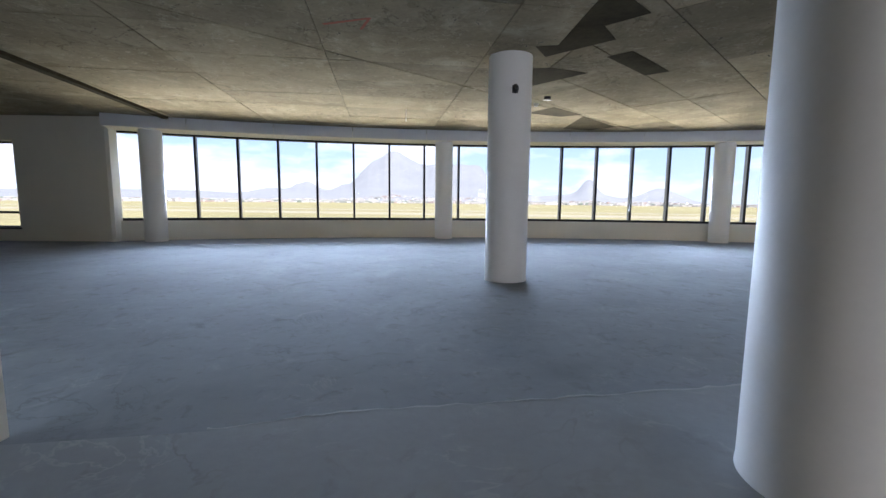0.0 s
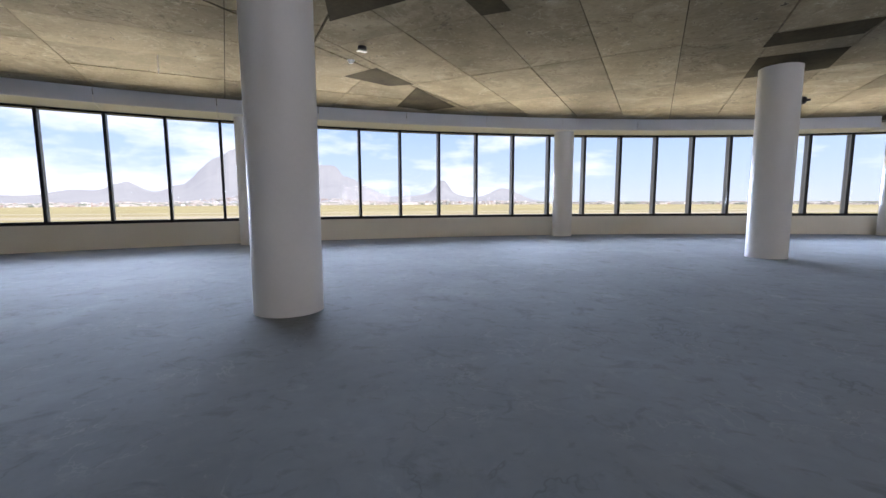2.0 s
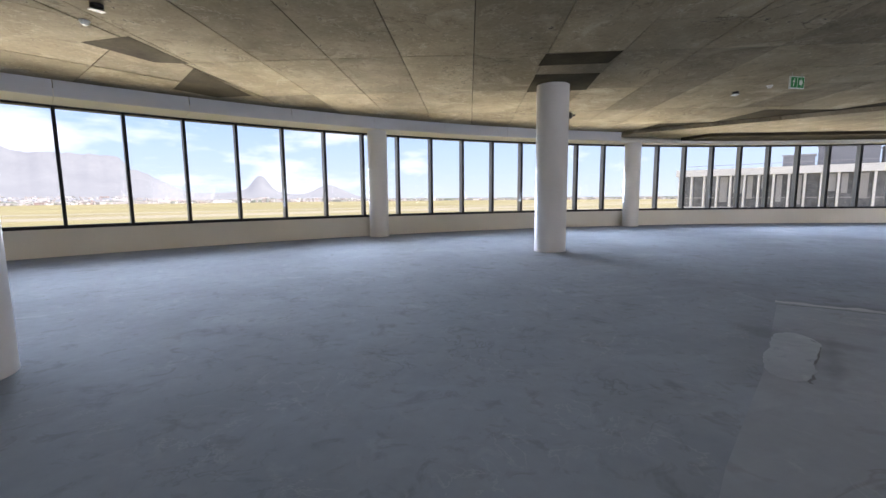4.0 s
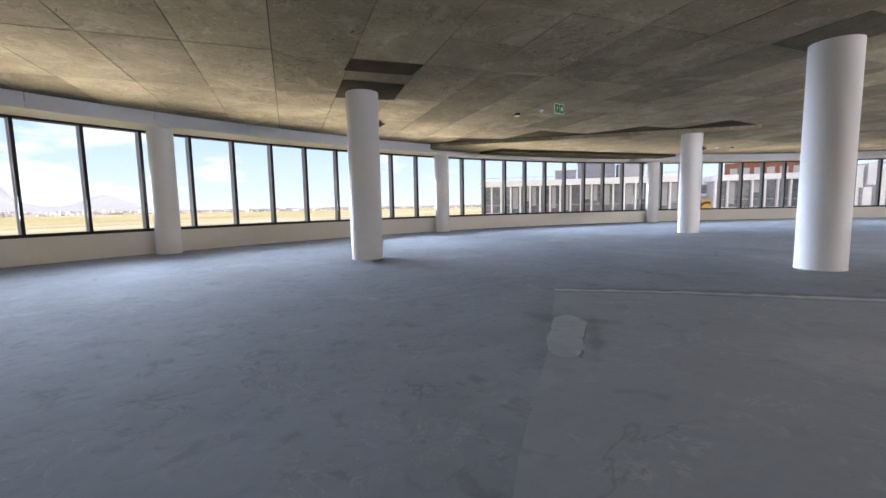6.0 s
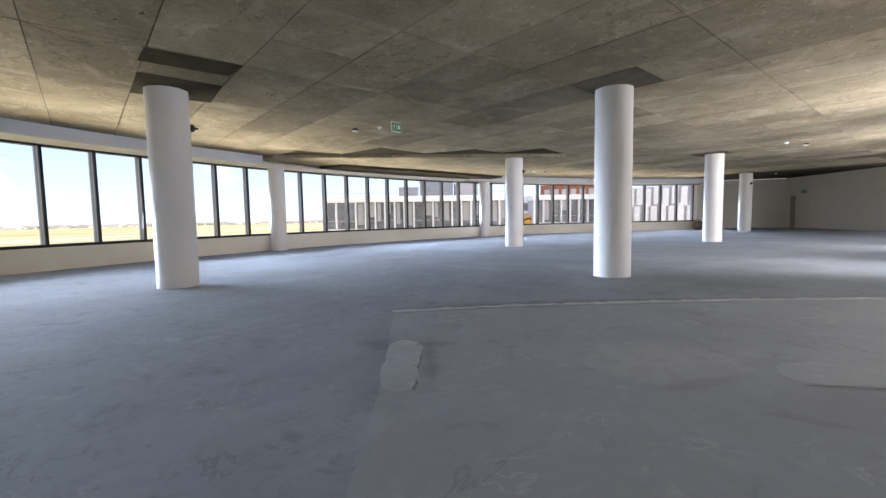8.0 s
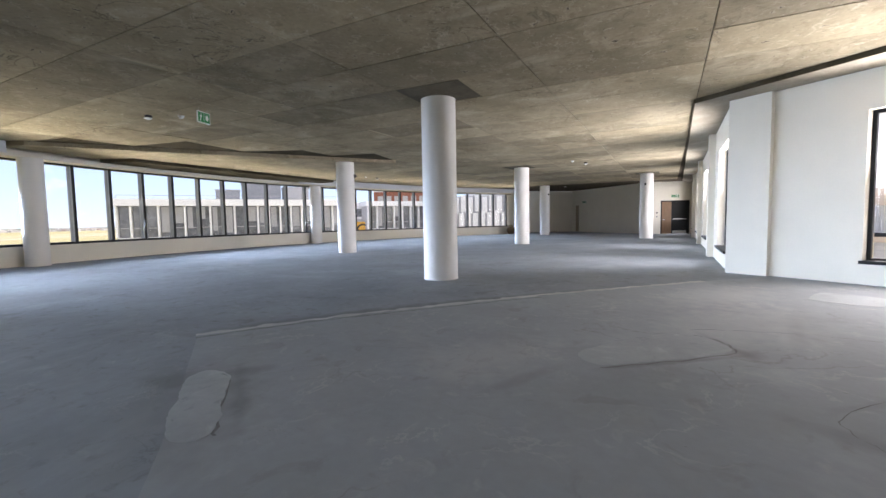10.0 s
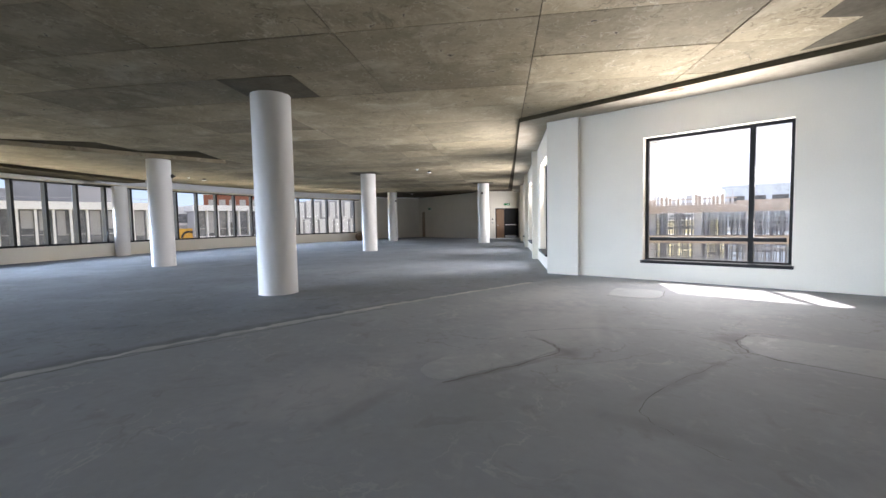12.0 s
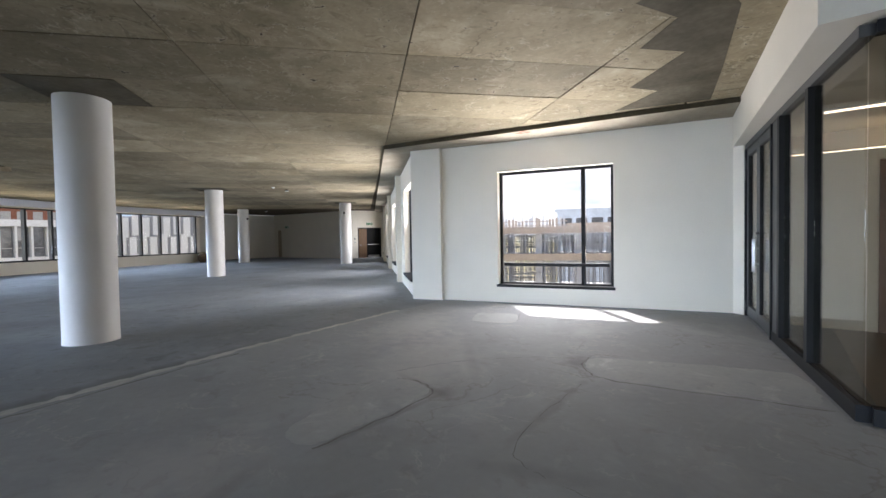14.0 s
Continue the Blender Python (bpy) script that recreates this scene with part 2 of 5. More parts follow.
def glass_material(name, tint=(1, 1, 1), gloss=0.5):
    """Clear thin glass; the reflection grows towards glancing views."""
    mat = bpy.data.materials.new(name)
    mat.use_nodes = True
    nt = mat.node_tree
    nt.nodes.clear()
    out = nt.nodes.new("ShaderNodeOutputMaterial")
    mixs = nt.nodes.new("ShaderNodeMixShader")
    tr = nt.nodes.new("ShaderNodeBsdfTransparent")
    gl = nt.nodes.new("ShaderNodeBsdfGlossy")
    lw = nt.nodes.new("ShaderNodeLayerWeight")
    lw.inputs["Blend"].default_value = 0.5
    pw = nt.nodes.new("ShaderNodeMath")
    pw.operation = "POWER"
    pw.inputs[1].default_value = 4.5
    sc = nt.nodes.new("ShaderNodeMath")
    sc.operation = "MULTIPLY_ADD"
    sc.inputs[1].default_value, sc.inputs[2].default_value = gloss, 0.05 * gloss
    tr.inputs["Color"].default_value = (*tint, 1)
    gl.inputs["Roughness"].default_value = 0.0
    nt.links.new(lw.outputs["Facing"], pw.inputs[0])
    nt.links.new(pw.outputs[0], sc.inputs[0])
    nt.links.new(sc.outputs[0], mixs.inputs[0])
    nt.links.new(tr.outputs[0], mixs.inputs[1])
    nt.links.new(gl.outputs[0], mixs.inputs[2])
    nt.links.new(mixs.outputs[0], out.inputs["Surface"])
    return mat


def glow_material(name, colour, strength):
    mat = bpy.data.materials.new(name)
    mat.use_nodes = True
    nt = mat.node_tree
    nt.nodes.clear()
    out = nt.nodes.new("ShaderNodeOutputMaterial")
    em = nt.nodes.new("ShaderNodeEmission")
    em.inputs["Color"].default_value = (*colour, 1)
    em.inputs["Strength"].default_value = strength
    nt.links.new(em.outputs[0], out.inputs["Surface"])
    return mat


WHITE = material("white_wall_paint", (0.84, 0.80, 0.705), 0.62, var=0.05, scale=1.2, fine=40, bump=0.05, spec=0.3)
COLUMN = material("white_column_paint", (0.82, 0.81, 0.79), 0.5, var=0.04, scale=1.5, fine=30, bump=0.06, spec=0.35)
BULK = material("pale_grey_board", (0.70, 0.71, 0.74), 0.6, var=0.04, scale=2.0, fine=50, spec=0.3)
FLOOR = material("cement_screed", (0.312, 0.338, 0.366), 0.85, var=0.13, scale=0.9, fine=9, bump=0.35, second=(0.265, 0.284, 0.306), spots=[((0.212, 0.226, 0.243), 0.6, 0.53, 0.70, 0.5), ((0.362, 0.386, 0.412), 0.45, 0.55, 0.70, 0.5), ((0.16, 0.16, 0.16), 2.2, 0.59, 0.69, 0.5), ((0.19, 0.19, 0.19), 6.0, 0.57, 0.67, 0.5), ((0.43, 0.43, 0.435), 3.1, 0.60, 0.70, 0.25), ((0.10, 0.10, 0.10), 9.0, 0.715, 0.74, 0.6)], spec=0.15, veins=[((0.16, 0.16, 0.16), 1.3, 0.010, 0.5), ((0.42, 0.42, 0.42), 2.2, 0.012, 0.4)])


def smudge(mat, marks):
    """Soft stains with a shape of their own: centre, half sizes, turn, colour, amount."""
    nt = mat.node_tree
    b = nt.nodes["Principled BSDF"]
    col = b.inputs["Base Color"].links[0].from_socket
    co = nt.nodes.new("ShaderNodeTexCoord")
    nz = nt.nodes.new("ShaderNodeTexNoise")
    nz.inputs["Scale"].default_value, nz.inputs["Detail"].default_value = 4.5, 6.0
    nt.links.new(co.outputs["Object"], nz.inputs["Vector"])
    for x, y, l, w, turn, colour, amount in marks:
        mp = nt.nodes.new("ShaderNodeMapping")
        mp.vector_type = "TEXTURE"
        mp.inputs["Location"].default_value = (x, y, 0)
        mp.inputs["Rotation"].default_value = (0, 0, radians(turn))
        mp.inputs["Scale"].default_value = (l, w, 1)
        nt.links.new(co.outputs["Object"], mp.inputs["Vector"])
        le = nt.nodes.new("ShaderNodeVectorMath")
        le.operation = "LENGTH"
        nt.links.new(mp.outputs["Vector"], le.inputs[0])
        ad = nt.nodes.new("ShaderNodeMath")
        ad.operation = "MULTIPLY_ADD"
        ad.inputs[1].default_value = 1.5
        nt.links.new(nz.outputs["Fac"], ad.inputs[0])
        nt.links.new(le.outputs["Value"], ad.inputs[2])
        rg = nt.nodes.new("ShaderNodeMapRange")
        rg.inputs[1].default_value, rg.inputs[2].default_value = 1.1, 1.9
        rg.inputs[3].default_value, rg.inputs[4].default_value = amount, 0.0
        nt.links.new(ad.outputs[0], rg.inputs[0])
        mx = nt.nodes.new("ShaderNodeMixRGB")
        mx.inputs[2].default_value = (*colour, 1)
        nt.links.new(rg.outputs[0], mx.inputs[0])
        nt.links.new(col, mx.inputs[1])
        col = mx.outputs[0]
    nt.links.new(col, b.inputs["Base Color"])


POUR = material("later_screed_pour", (0.335, 0.351, 0.366), 0.82, var=0.10, scale=0.8, fine=12, bump=0.28, second=(0.312, 0.328, 0.342), spots=[((0.25, 0.262, 0.272), 0.7, 0.54, 0.72, 0.5), ((0.405, 0.424, 0.44), 0.5, 0.55, 0.70, 0.5), ((0.22, 0.217, 0.213), 2.6, 0.60, 0.70, 0.45), ((0.46, 0.455, 0.445), 4.0, 0.60, 0.70, 0.3), ((0.12, 0.12, 0.12), 10.0, 0.715, 0.74, 0.6)], spec=0.16, veins=[((0.20, 0.197, 0.19), 0.8, 0.012, 0.55), ((0.45, 0.445, 0.435), 1.7, 0.016, 0.45)])
DARK_STAIN, PALE_STAIN = (0.16, 0.16, 0.16), (0.47, 0.465, 0.46)
STAINS = [
    (5.55, 3.20, 0.95, 0.42, 12, DARK_STAIN, 0.37), (6.05, 3.50, 0.36, 0.20, 25, DARK_STAIN, 0.46), (6.12, 3.02, 0.12, 0.30, 12, DARK_STAIN, 0.43),
    (5.6, 2.92, 0.62, 0.07, 12, DARK_STAIN, 0.46), (7.97, 2.45, 1.6, 0.20, -73, DARK_STAIN, 0.62), (8.38, 0.65, 1.5, 0.18, -80, DARK_STAIN, 0.62),
    (8.62, -0.95, 1.6, 0.12, -80, DARK_STAIN, 0.28), (5.62, -1.18, 0.48, 0.07, -15, DARK_STAIN, 0.53), (5.36, -1.12, 0.14, 0.16, 0, DARK_STAIN, 0.56),
    (5.36, -0.40, 0.75, 0.05, -93, DARK_STAIN, 0.50), (4.36, -1.35, 0.95, 0.06, -89, DARK_STAIN, 0.37), (4.02, -0.40, 0.45, 0.10, 20, DARK_STAIN, 0.31),
    (4.62, -2.78, 0.20, 0.26, 0, DARK_STAIN, 0.56), (3.4, -2.55, 1.1, 0.05, 6, DARK_STAIN, 0.37), (5.9, 1.0, 0.75, 0.55, -70, PALE_STAIN, 0.35),
    (5.35, 0.95, 0.08, 0.5, 25, DARK_STAIN, 0.31), (5.0, 0.2, 0.9, 0.45, -60, DARK_STAIN, 0.19), (5.7, -2.15, 0.95, 0.09, -52, DARK_STAIN, 0.25),
    (0.75, 2.75, 0.35, 0.22, 20, DARK_STAIN, 0.37), (1.05, 1.75, 0.30, 0.35, 30, DARK_STAIN, 0.31), (-1.3, 2.3, 1.1, 0.5, 15, DARK_STAIN, 0.25),
    (6.2, -2.0, 1.5, 0.7, -60, PALE_STAIN, 0.3), (7.6, -3.2, 1.4, 0.6, -70, PALE_STAIN, 0.35)]
smudge(FLOOR, STAINS)
smudge(POUR, STAINS)
SCREED = material("smooth_screed_repair", (0.395, 0.412, 0.424), 0.7, var=0.12, scale=1.4, fine=16, bump=0.2, second=(0.352, 0.367, 0.378), spots=[((0.27, 0.28, 0.287), 1.6, 0.56, 0.72, 0.5), ((0.50, 0.515, 0.525), 2.6, 0.57, 0.68, 0.5), ((0.20, 0.207, 0.212), 6.0, 0.60, 0.68, 0.4)], spec=0.18)
PALESEAM = material("pale_screed_seam", (0.66, 0.645, 0.62), 0.8, var=0.25, scale=3, fine=20, bump=0.3, second=(0.47, 0.465, 0.455), spec=0.15)
# darker screed for seam edges, cracks and repair rims
DARKSCR = material("dark_screed", (0.20, 0.20, 0.20), 0.85, var=0.3, scale=5, fine=30, bump=0.3, second=(0.25, 0.248, 0.245), spec=0.12)
CONC = material("board_marked_concrete", (0.372, 0.322, 0.228), 0.8, var=0.24, scale=1.5, fine=17, bump=0.6, second=(0.28, 0.24, 0.162), spots=[((0.17, 0.143, 0.095), 1.1, 0.58, 0.74, 0.45), ((0.47, 0.42, 0.315), 0.9, 0.55, 0.69, 0.55), ((0.18, 0.15, 0.10), 5.0, 0.57, 0.66, 0.55), ((0.52, 0.47, 0.37), 8.0, 0.59, 0.66, 0.45), ((0.05, 0.042, 0.034), 8.0, 0.655, 0.685, 0.9), ((0.06, 0.05, 0.04), 21.0, 0.665, 0.70, 0.8)], island=0.22, spec=0.08, veins=[((0.10, 0.085, 0.06), 0.9, 0.010, 0.7), ((0.55, 0.50, 0.40), 2.4, 0.014, 0.5)])
# ceiling concrete made paler to imitate sun bounced up from the floor
CONC_PALE = material("bounce_lit_concrete", (0.46, 0.42, 0.34), 0.8, var=0.22, scale=1.6, fine=14, bump=0.4, second=(0.34, 0.30, 0.235), spots=[((0.22, 0.19, 0.14), 3.0, 0.58, 0.70, 0.5)], spec=0.08)
# dark infill concrete; also the painted shade of the beam's near face
CONC_DARK = material("dark_infill_shade_concrete", (0.10, 0.087, 0.058), 0.8, var=0.35, scale=1.6, fine=14, bump=0.3, second=(0.06, 0.051, 0.035), island=0.15, spec=0.03)
CONC_MID = material("grey_infill_concrete", (0.175, 0.158, 0.12), 0.8, var=0.35, scale=1.8, fine=14, bump=0.3, second=(0.12, 0.107, 0.08), spec=0.05)
CONC_GAP = material("joint_concrete", (0.085, 0.07, 0.05), 0.85, var=0.2, scale=5, fine=40, spec=0.08)
FRAME = material("anthracite_aluminium", (0.018, 0.019, 0.021), 0.5, metal=0.0, var=0.1, scale=3, fine=80, coat=0.0, spec=0.18)
# grey mullion sides, paled in colour for the sky they reflect
MULLION = material("sky_lit_grey_mullion", (0.34, 0.35, 0.365), 0.42, metal=0.15, var=0.08, scale=3, fine=80)
FRAME_MID = material("dark_grey_aluminium", (0.075, 0.077, 0.08), 0.42, metal=0.1, var=0.08, scale=3, fine=80)
BLACK = material("black_plastic", (0.02, 0.02, 0.022), 0.4)
STEEL = material("brushed_steel", (0.55, 0.55, 0.55), 0.28, metal=1.0, var=0.08, scale=10, fine=200)
GLASS = glass_material("solar_window_glass", (0.95, 0.96, 0.965), 0.08)
GLASS_INT = glass_material("partition_glass", (0.86, 0.85, 0.81), 0.6)
GREEN = material("exit_sign_green", (0.008, 0.20, 0.05), 0.4)
SIGNWHITE = material("exit_sign_white", (0.8, 0.82, 0.8), 0.4)
RED = material("red_marking_paint", (0.42, 0.10, 0.06), 0.7, var=0.2, scale=9)
WOOD = material("oiled_wood_panel", (0.16, 0.07, 0.035), 0.45, var=0.3, scale=3, fine=30, stretch=(1, 1, 8))
DOORWOOD = material("varnished_door_wood", (0.25, 0.14, 0.07), 0.45, var=0.25, scale=3, fine=30, stretch=(6, 6, 1))
GRASS = material("dry_airfield_grass", (0.21, 0.185, 0.07), 0.9, var=0.25, scale=0.01, fine=0.4, second=(0.26, 0.23, 0.11), stretch=(1, 1, 1))

# ---- floor and ceiling ----
# room outline: curved front, side walls, straight facade, lobby
W_A, W_B = (3.50, -7.30), (9.05, -5.90)         # wall with the square window
S_A, S_B = (9.80, -5.72), (27.05, -21.25)       # long wall with tall windows
F_A, F_B = (28.3, -18.7), (37.1, -18.1)         # end wall
G_A, G_B = (3.27, -7.20), (2.35, -2.50)         # glazed lobby front
A_LEFT, A_RIGHT = -26.6, 80.0

def outline():
    pts = [arc(32.5, A_LEFT + (A_RIGHT - A_LEFT) * i / 60) for i in range(61)]
    return pts + [(37.5, -12.0), (37.45, -18.35), (28.5, -18.95), (27.3, -21.6), (9.65, -6.05), (9.1, -6.25), (3.56, -7.64), (3.5, -9.7), (-2.95, -9.7), (-2.95, 1.2), (-15.75, 1.2), (-15.75, 11.2), (-10.4, 11.68)]


bm = bmesh.new()
add_prism(bm, outline(), -0.35, 0.0)
floor = part("floor", bm, FLOOR)
tagged(floor, "bare grey cement screed floor with trowel marks", "floor", kind="structure")

bm = bmesh.new()
add_prism(bm, [(-2.62, 1.40), (-1.5, 1.65), (-0.97, 1.89), (0.04, 2.11), (1.04, 2.33), (2.0, 2.56), (3.64, 2.95), (5.02, 3.19), (6.2, 3.45), (7.55, 3.75), (7.92, 2.5), (8.2, 1.1), (8.5, -0.62), (8.66, -1.8), (8.88, -4.2), (8.95, -5.85), (3.52, -7.2), (3.33, -7.15), (2.42, -2.43), (-2.62, -2.43)], -0.002, 0.0025)
tagged(part("floor_pour", bm, POUR), "later paler screed pour ending at a ragged joint", "floor", kind="structure")

D1 = Vector((0.7071, -0.7071))
V1 = Vector((0.979, 0.204))
V2 = Vector((-0.204, 0.979))


def clip(poly, n, c, keep_above):
    out = []
    for p, q in zip(poly, poly[1:] + poly[:1]):
        a, b = p.dot(n) - c, q.dot(n) - c
        if not keep_above:
            a, b = -a, -b
        if a >= 0:
            out.append(p)
        if a * b < 0:
            out.append(p.lerp(q, a / (a - b)))
    return out


def inset(poly, d):
    c = sum(poly, Vector((0, 0))) / len(poly)
    out = []
    n = len(poly)
    for i in range(n):
        p, a, b = poly[i], poly[i - 1], poly[(i + 1) % n]
        u, w = (a - p), (b - p)
        if u.length < 1e-5 or w.length < 1e-5:
            return []
        bis = u.normalized() + w.normalized()
        out.append(p + bis * d if bis.length > 1e-4 else p + (c - p).normalized() * d)
    return out


def area2(poly):
    return 0.5 * abs(sum(p.x * q.y - q.x * p.y for p, q in zip(poly, poly[1:] + poly[:1])))


rnd = random.Random(4)
bm = bmesh.new()
add_prism(bm, outline(), H + 0.025, H + 0.35, 2)


ROOM = [Vector(p) for p in outline()]


def inside_room(c):
    n, hit = len(ROOM), False
    for i in range(n):
        a, b = ROOM[i], ROOM[i - 1]
        if (a.y > c.y) != (b.y > c.y) and c.x < (b.x - a.x) * (c.y - a.y) / (b.y - a.y) + a.x:
            hit = not hit
    return hit


def board(poly, mat):
    poly = inset(poly, 0.0075)
    if len(poly) < 3 or area2(poly) < 0.02:
        return
    c = sum(poly, Vector((0, 0))) / len(poly)
    if inside_room(c):
        drop = H + rnd.uniform(-0.004, 0.004)
        add_prism(bm, [(p.x, p.y) for p in poly], drop, H + 0.024, mat)


# whole plywood sheets of 1.23 x 2.5 m lie slantwise; a second grid squares up with the west side
SHEET, RUN, ORG = Vector((0.9275, -0.8155)), Vector((1.6496, 1.8710)), Vector((6.599, 7.928))
BORDER, WEST = -6.03, 2.75                       # where the grids meet
for i in range(-8, 26):
    for j in range(-12, 6):
        o = ORG + SHEET * i + RUN * j
        poly = [o, o + SHEET, o + SHEET + RUN, o + RUN]
        poly = clip(poly, D1, BORDER, True)
        poly = clip(poly, V1, WEST, True) if len(poly) > 2 else []
        if len(poly) < 3:
            continue
        if rnd.random() < 0.10:                  # a few sheets are halved
            mid = (o + RUN * 0.5).dot(RUN.normalized())
            for keep in (True, False):
                half = clip(poly, RUN.normalized(), mid, keep)
                if len(half) > 2:
                    board(half, 0)
        else:
            board(poly, 0)
for i in range(-8, 4):
    for j in range(-13, 8):
        o = Vector((-0.21, 8.34)) + V1 * (2.5 * i) + V2 * (1.215 * j)
        poly = [o, o + V1 * 2.5, o + V1 * 2.5 + V2 * 1.215, o + V2 * 1.215]
        left = clip(poly, D1, BORDER - 0.02, False)
        right = clip(poly, D1, BORDER, True)
        right = clip(right, V1, WEST - 0.02, False) if len(right) > 2 else []
        for piece in (left, right):
            if len(piece) > 2:
                board(piece, 0)
ceiling = part("ceiling", bm, [CONC, CONC_DARK, CONC_GAP])
tagged(ceiling, "raw concrete ceiling with plywood board marks and dark infill strips", "ceiling", kind="structure")


def ceiling_patch(pts, z=H - 0.008, mat=CONC_DARK, label="dark square of infill concrete at a column head"):
    bm = bmesh.new()
    add_prism(bm, pts, z, H - 0.0045)
    return tagged(part("ceiling_infill", bm, mat), label, "ceiling patch", kind="structure")


def square_at(x, y, size, turn=45.0, off=(0, 0)):
    out = []
    for k in range(4):
        a = radians(turn + 45 + 90 * k)
        out.append((x + off[0] + size * 0.7071 * math.cos(a), y + off[1] + size * 0.7071 * math.sin(a)))
    return out


# head patches of the columns
ceiling_patch([(9.70, 0.18), (10.59, -0.56), (11.39, 0.41), (10.50, 1.15)], mat=CONC_MID)
ceiling_patch([(7.54, 7.17), (8.44, 6.29), (8.84, 6.81), (7.94, 7.66)])
ceiling_patch([(8.36, 8.07), (9.29, 7.25), (10.22, 8.18), (9.30, 9.13)])
ceiling_patch([(1.11, 8.38), (2.02, 7.50), (1.32, 7.18), (1.0, 7.2)], label="dark infill concrete between board grids")
ceiling_patch([(1.12, 6.61), (1.98, 5.90), (1.68, 5.42), (2.12, 5.05), (1.68, 4.58), (1.40, 4.57), (1.22, 6.1), (0.9, 6.14)], label="dark stepped infill concrete between board grids")
ceiling_patch([(1.40, 11.0), (1.96, 10.3), (2.86, 11.24), (2.36, 11.5)], label="dark triangle of infill concrete")
ceiling_patch([(2.84, 13.45), (2.96, 11.48), (4.35, 13.12), (3.75, 13.75)], label="dark triangle of infill concrete")
ceiling_patch([(2.09, 6.64), (2.39, 6.38), (3.40, 7.44), (3.08, 7.68)], label="dark strip of infill concrete")
ceiling_patch(square_at(21.2, -6.0, 1.2, 48), mat=CONC_MID)
ceiling_patch(square_at(31.4, -12.5, 1.2), mat=CONC_MID)
ceiling_patch(square_at(22.9, -14.3, 1.2, 48), mat=CONC_MID)


for f0, f1, apex, reach in ((0.02, 0.24, 0.10, 0.9), (0.22, 0.52, 0.36, 1.5), (0.48, 0.80, 0.66, 1.1), (0.74, 0.99, 0.88, 1.3)):
    A, B = Vector((16.9, 10.7)), Vector((19.5, 0.0))
    side = Vector((-0.97, -0.24))
    pts = [A.lerp(B, f0), A.lerp(B, apex) + side * reach, A.lerp(B, f1)]
    ceiling_patch([(q.x, q.y) for q in pts] + [(A.lerp(B, (f0 + f1) / 2) - side * 0.02)[:]], label="dark triangle of infill concrete beside the slab edge")
ceiling_patch([(3.91, -2.31), (3.65, -2.86), (4.12, -3.37), (3.73, -3.81), (4.57, -4.68), (4.28, -5.1), (5.09, -5.75), (3.72, -6.12), (3.42, -4.6), (3.14, -2.96), (3.3, -2.1)], mat=CONC_MID, label="grey stepped infill concrete near the lobby")


def downstand(name, poly, z, label, material=CONC):
    bm = bmesh.new()
    add_prism(bm, poly, z, H + 0.02)
    return tagged(part(name, bm, material), label, "beam", kind="structure")


# shallow edge beams along the walls
downstand("edge_beam", [(3.30, -6.30), (10.02, -5.01), (26.3, -19.75), (27.6, -21.3), (27.2, -21.5), (9.8, -6.0), (9.1, -6.15), (3.3, -7.55)], 3.52, "shallow concrete edge beam over the facade wall, bounced sun put into its pale colour", CONC_PALE)
# thin dark strip paints the near face's shade along with its stain
downstand("beam_edge", [(3.30, -6.285), (10.03, -4.99), (26.32, -19.73), (26.30, -19.75), (10.02, -5.012), (3.30, -6.302)], 3.515, "dark stained edge of the shallow beam, shade put into its colour", CONC_DARK)
# dark line across the ceiling, built as a narrow projecting strip
downstand("ceiling_strip", [(-7.50, 5.6), (-7.36, 5.6), (-8.68, 11.5), (-8.84, 11.5)], 3.53, "narrow dark concrete strip across the ceiling", CONC_DARK)
outer = [arc(31.6, a) for a in (25.0, 29.0, 33.0, 37.0, 41.0, 45.0, 49.0)]
downstand("slab_drop", [(19.5, 0.0), (16.9, 10.7)] + outer + [(27.5, 2.8)], 3.47, "lowered concrete slab edge beside the windows")
outer2 = [arc(31.5, a) for a in (30.0, 34.0, 38.0, 42.0, 46.0, 49.0)]
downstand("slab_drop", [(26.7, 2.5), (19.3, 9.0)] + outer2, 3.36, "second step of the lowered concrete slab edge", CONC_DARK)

# ---- curved facade ----
low_wall = part("wall_facade", ring(32.08, 32.5, 0.0, 0.60, A_LEFT, A_RIGHT), WHITE)
tagged(low_wall, "low white curved wall under the window band", "wall", kind="structure")
head_wall = part("wall_head", ring(32.2, 32.5, 3.26, 4.0, A_LEFT, A_RIGHT), WHITE)
tagged(head_wall, "curved wall strip above the window band", "wall", kind="structure")

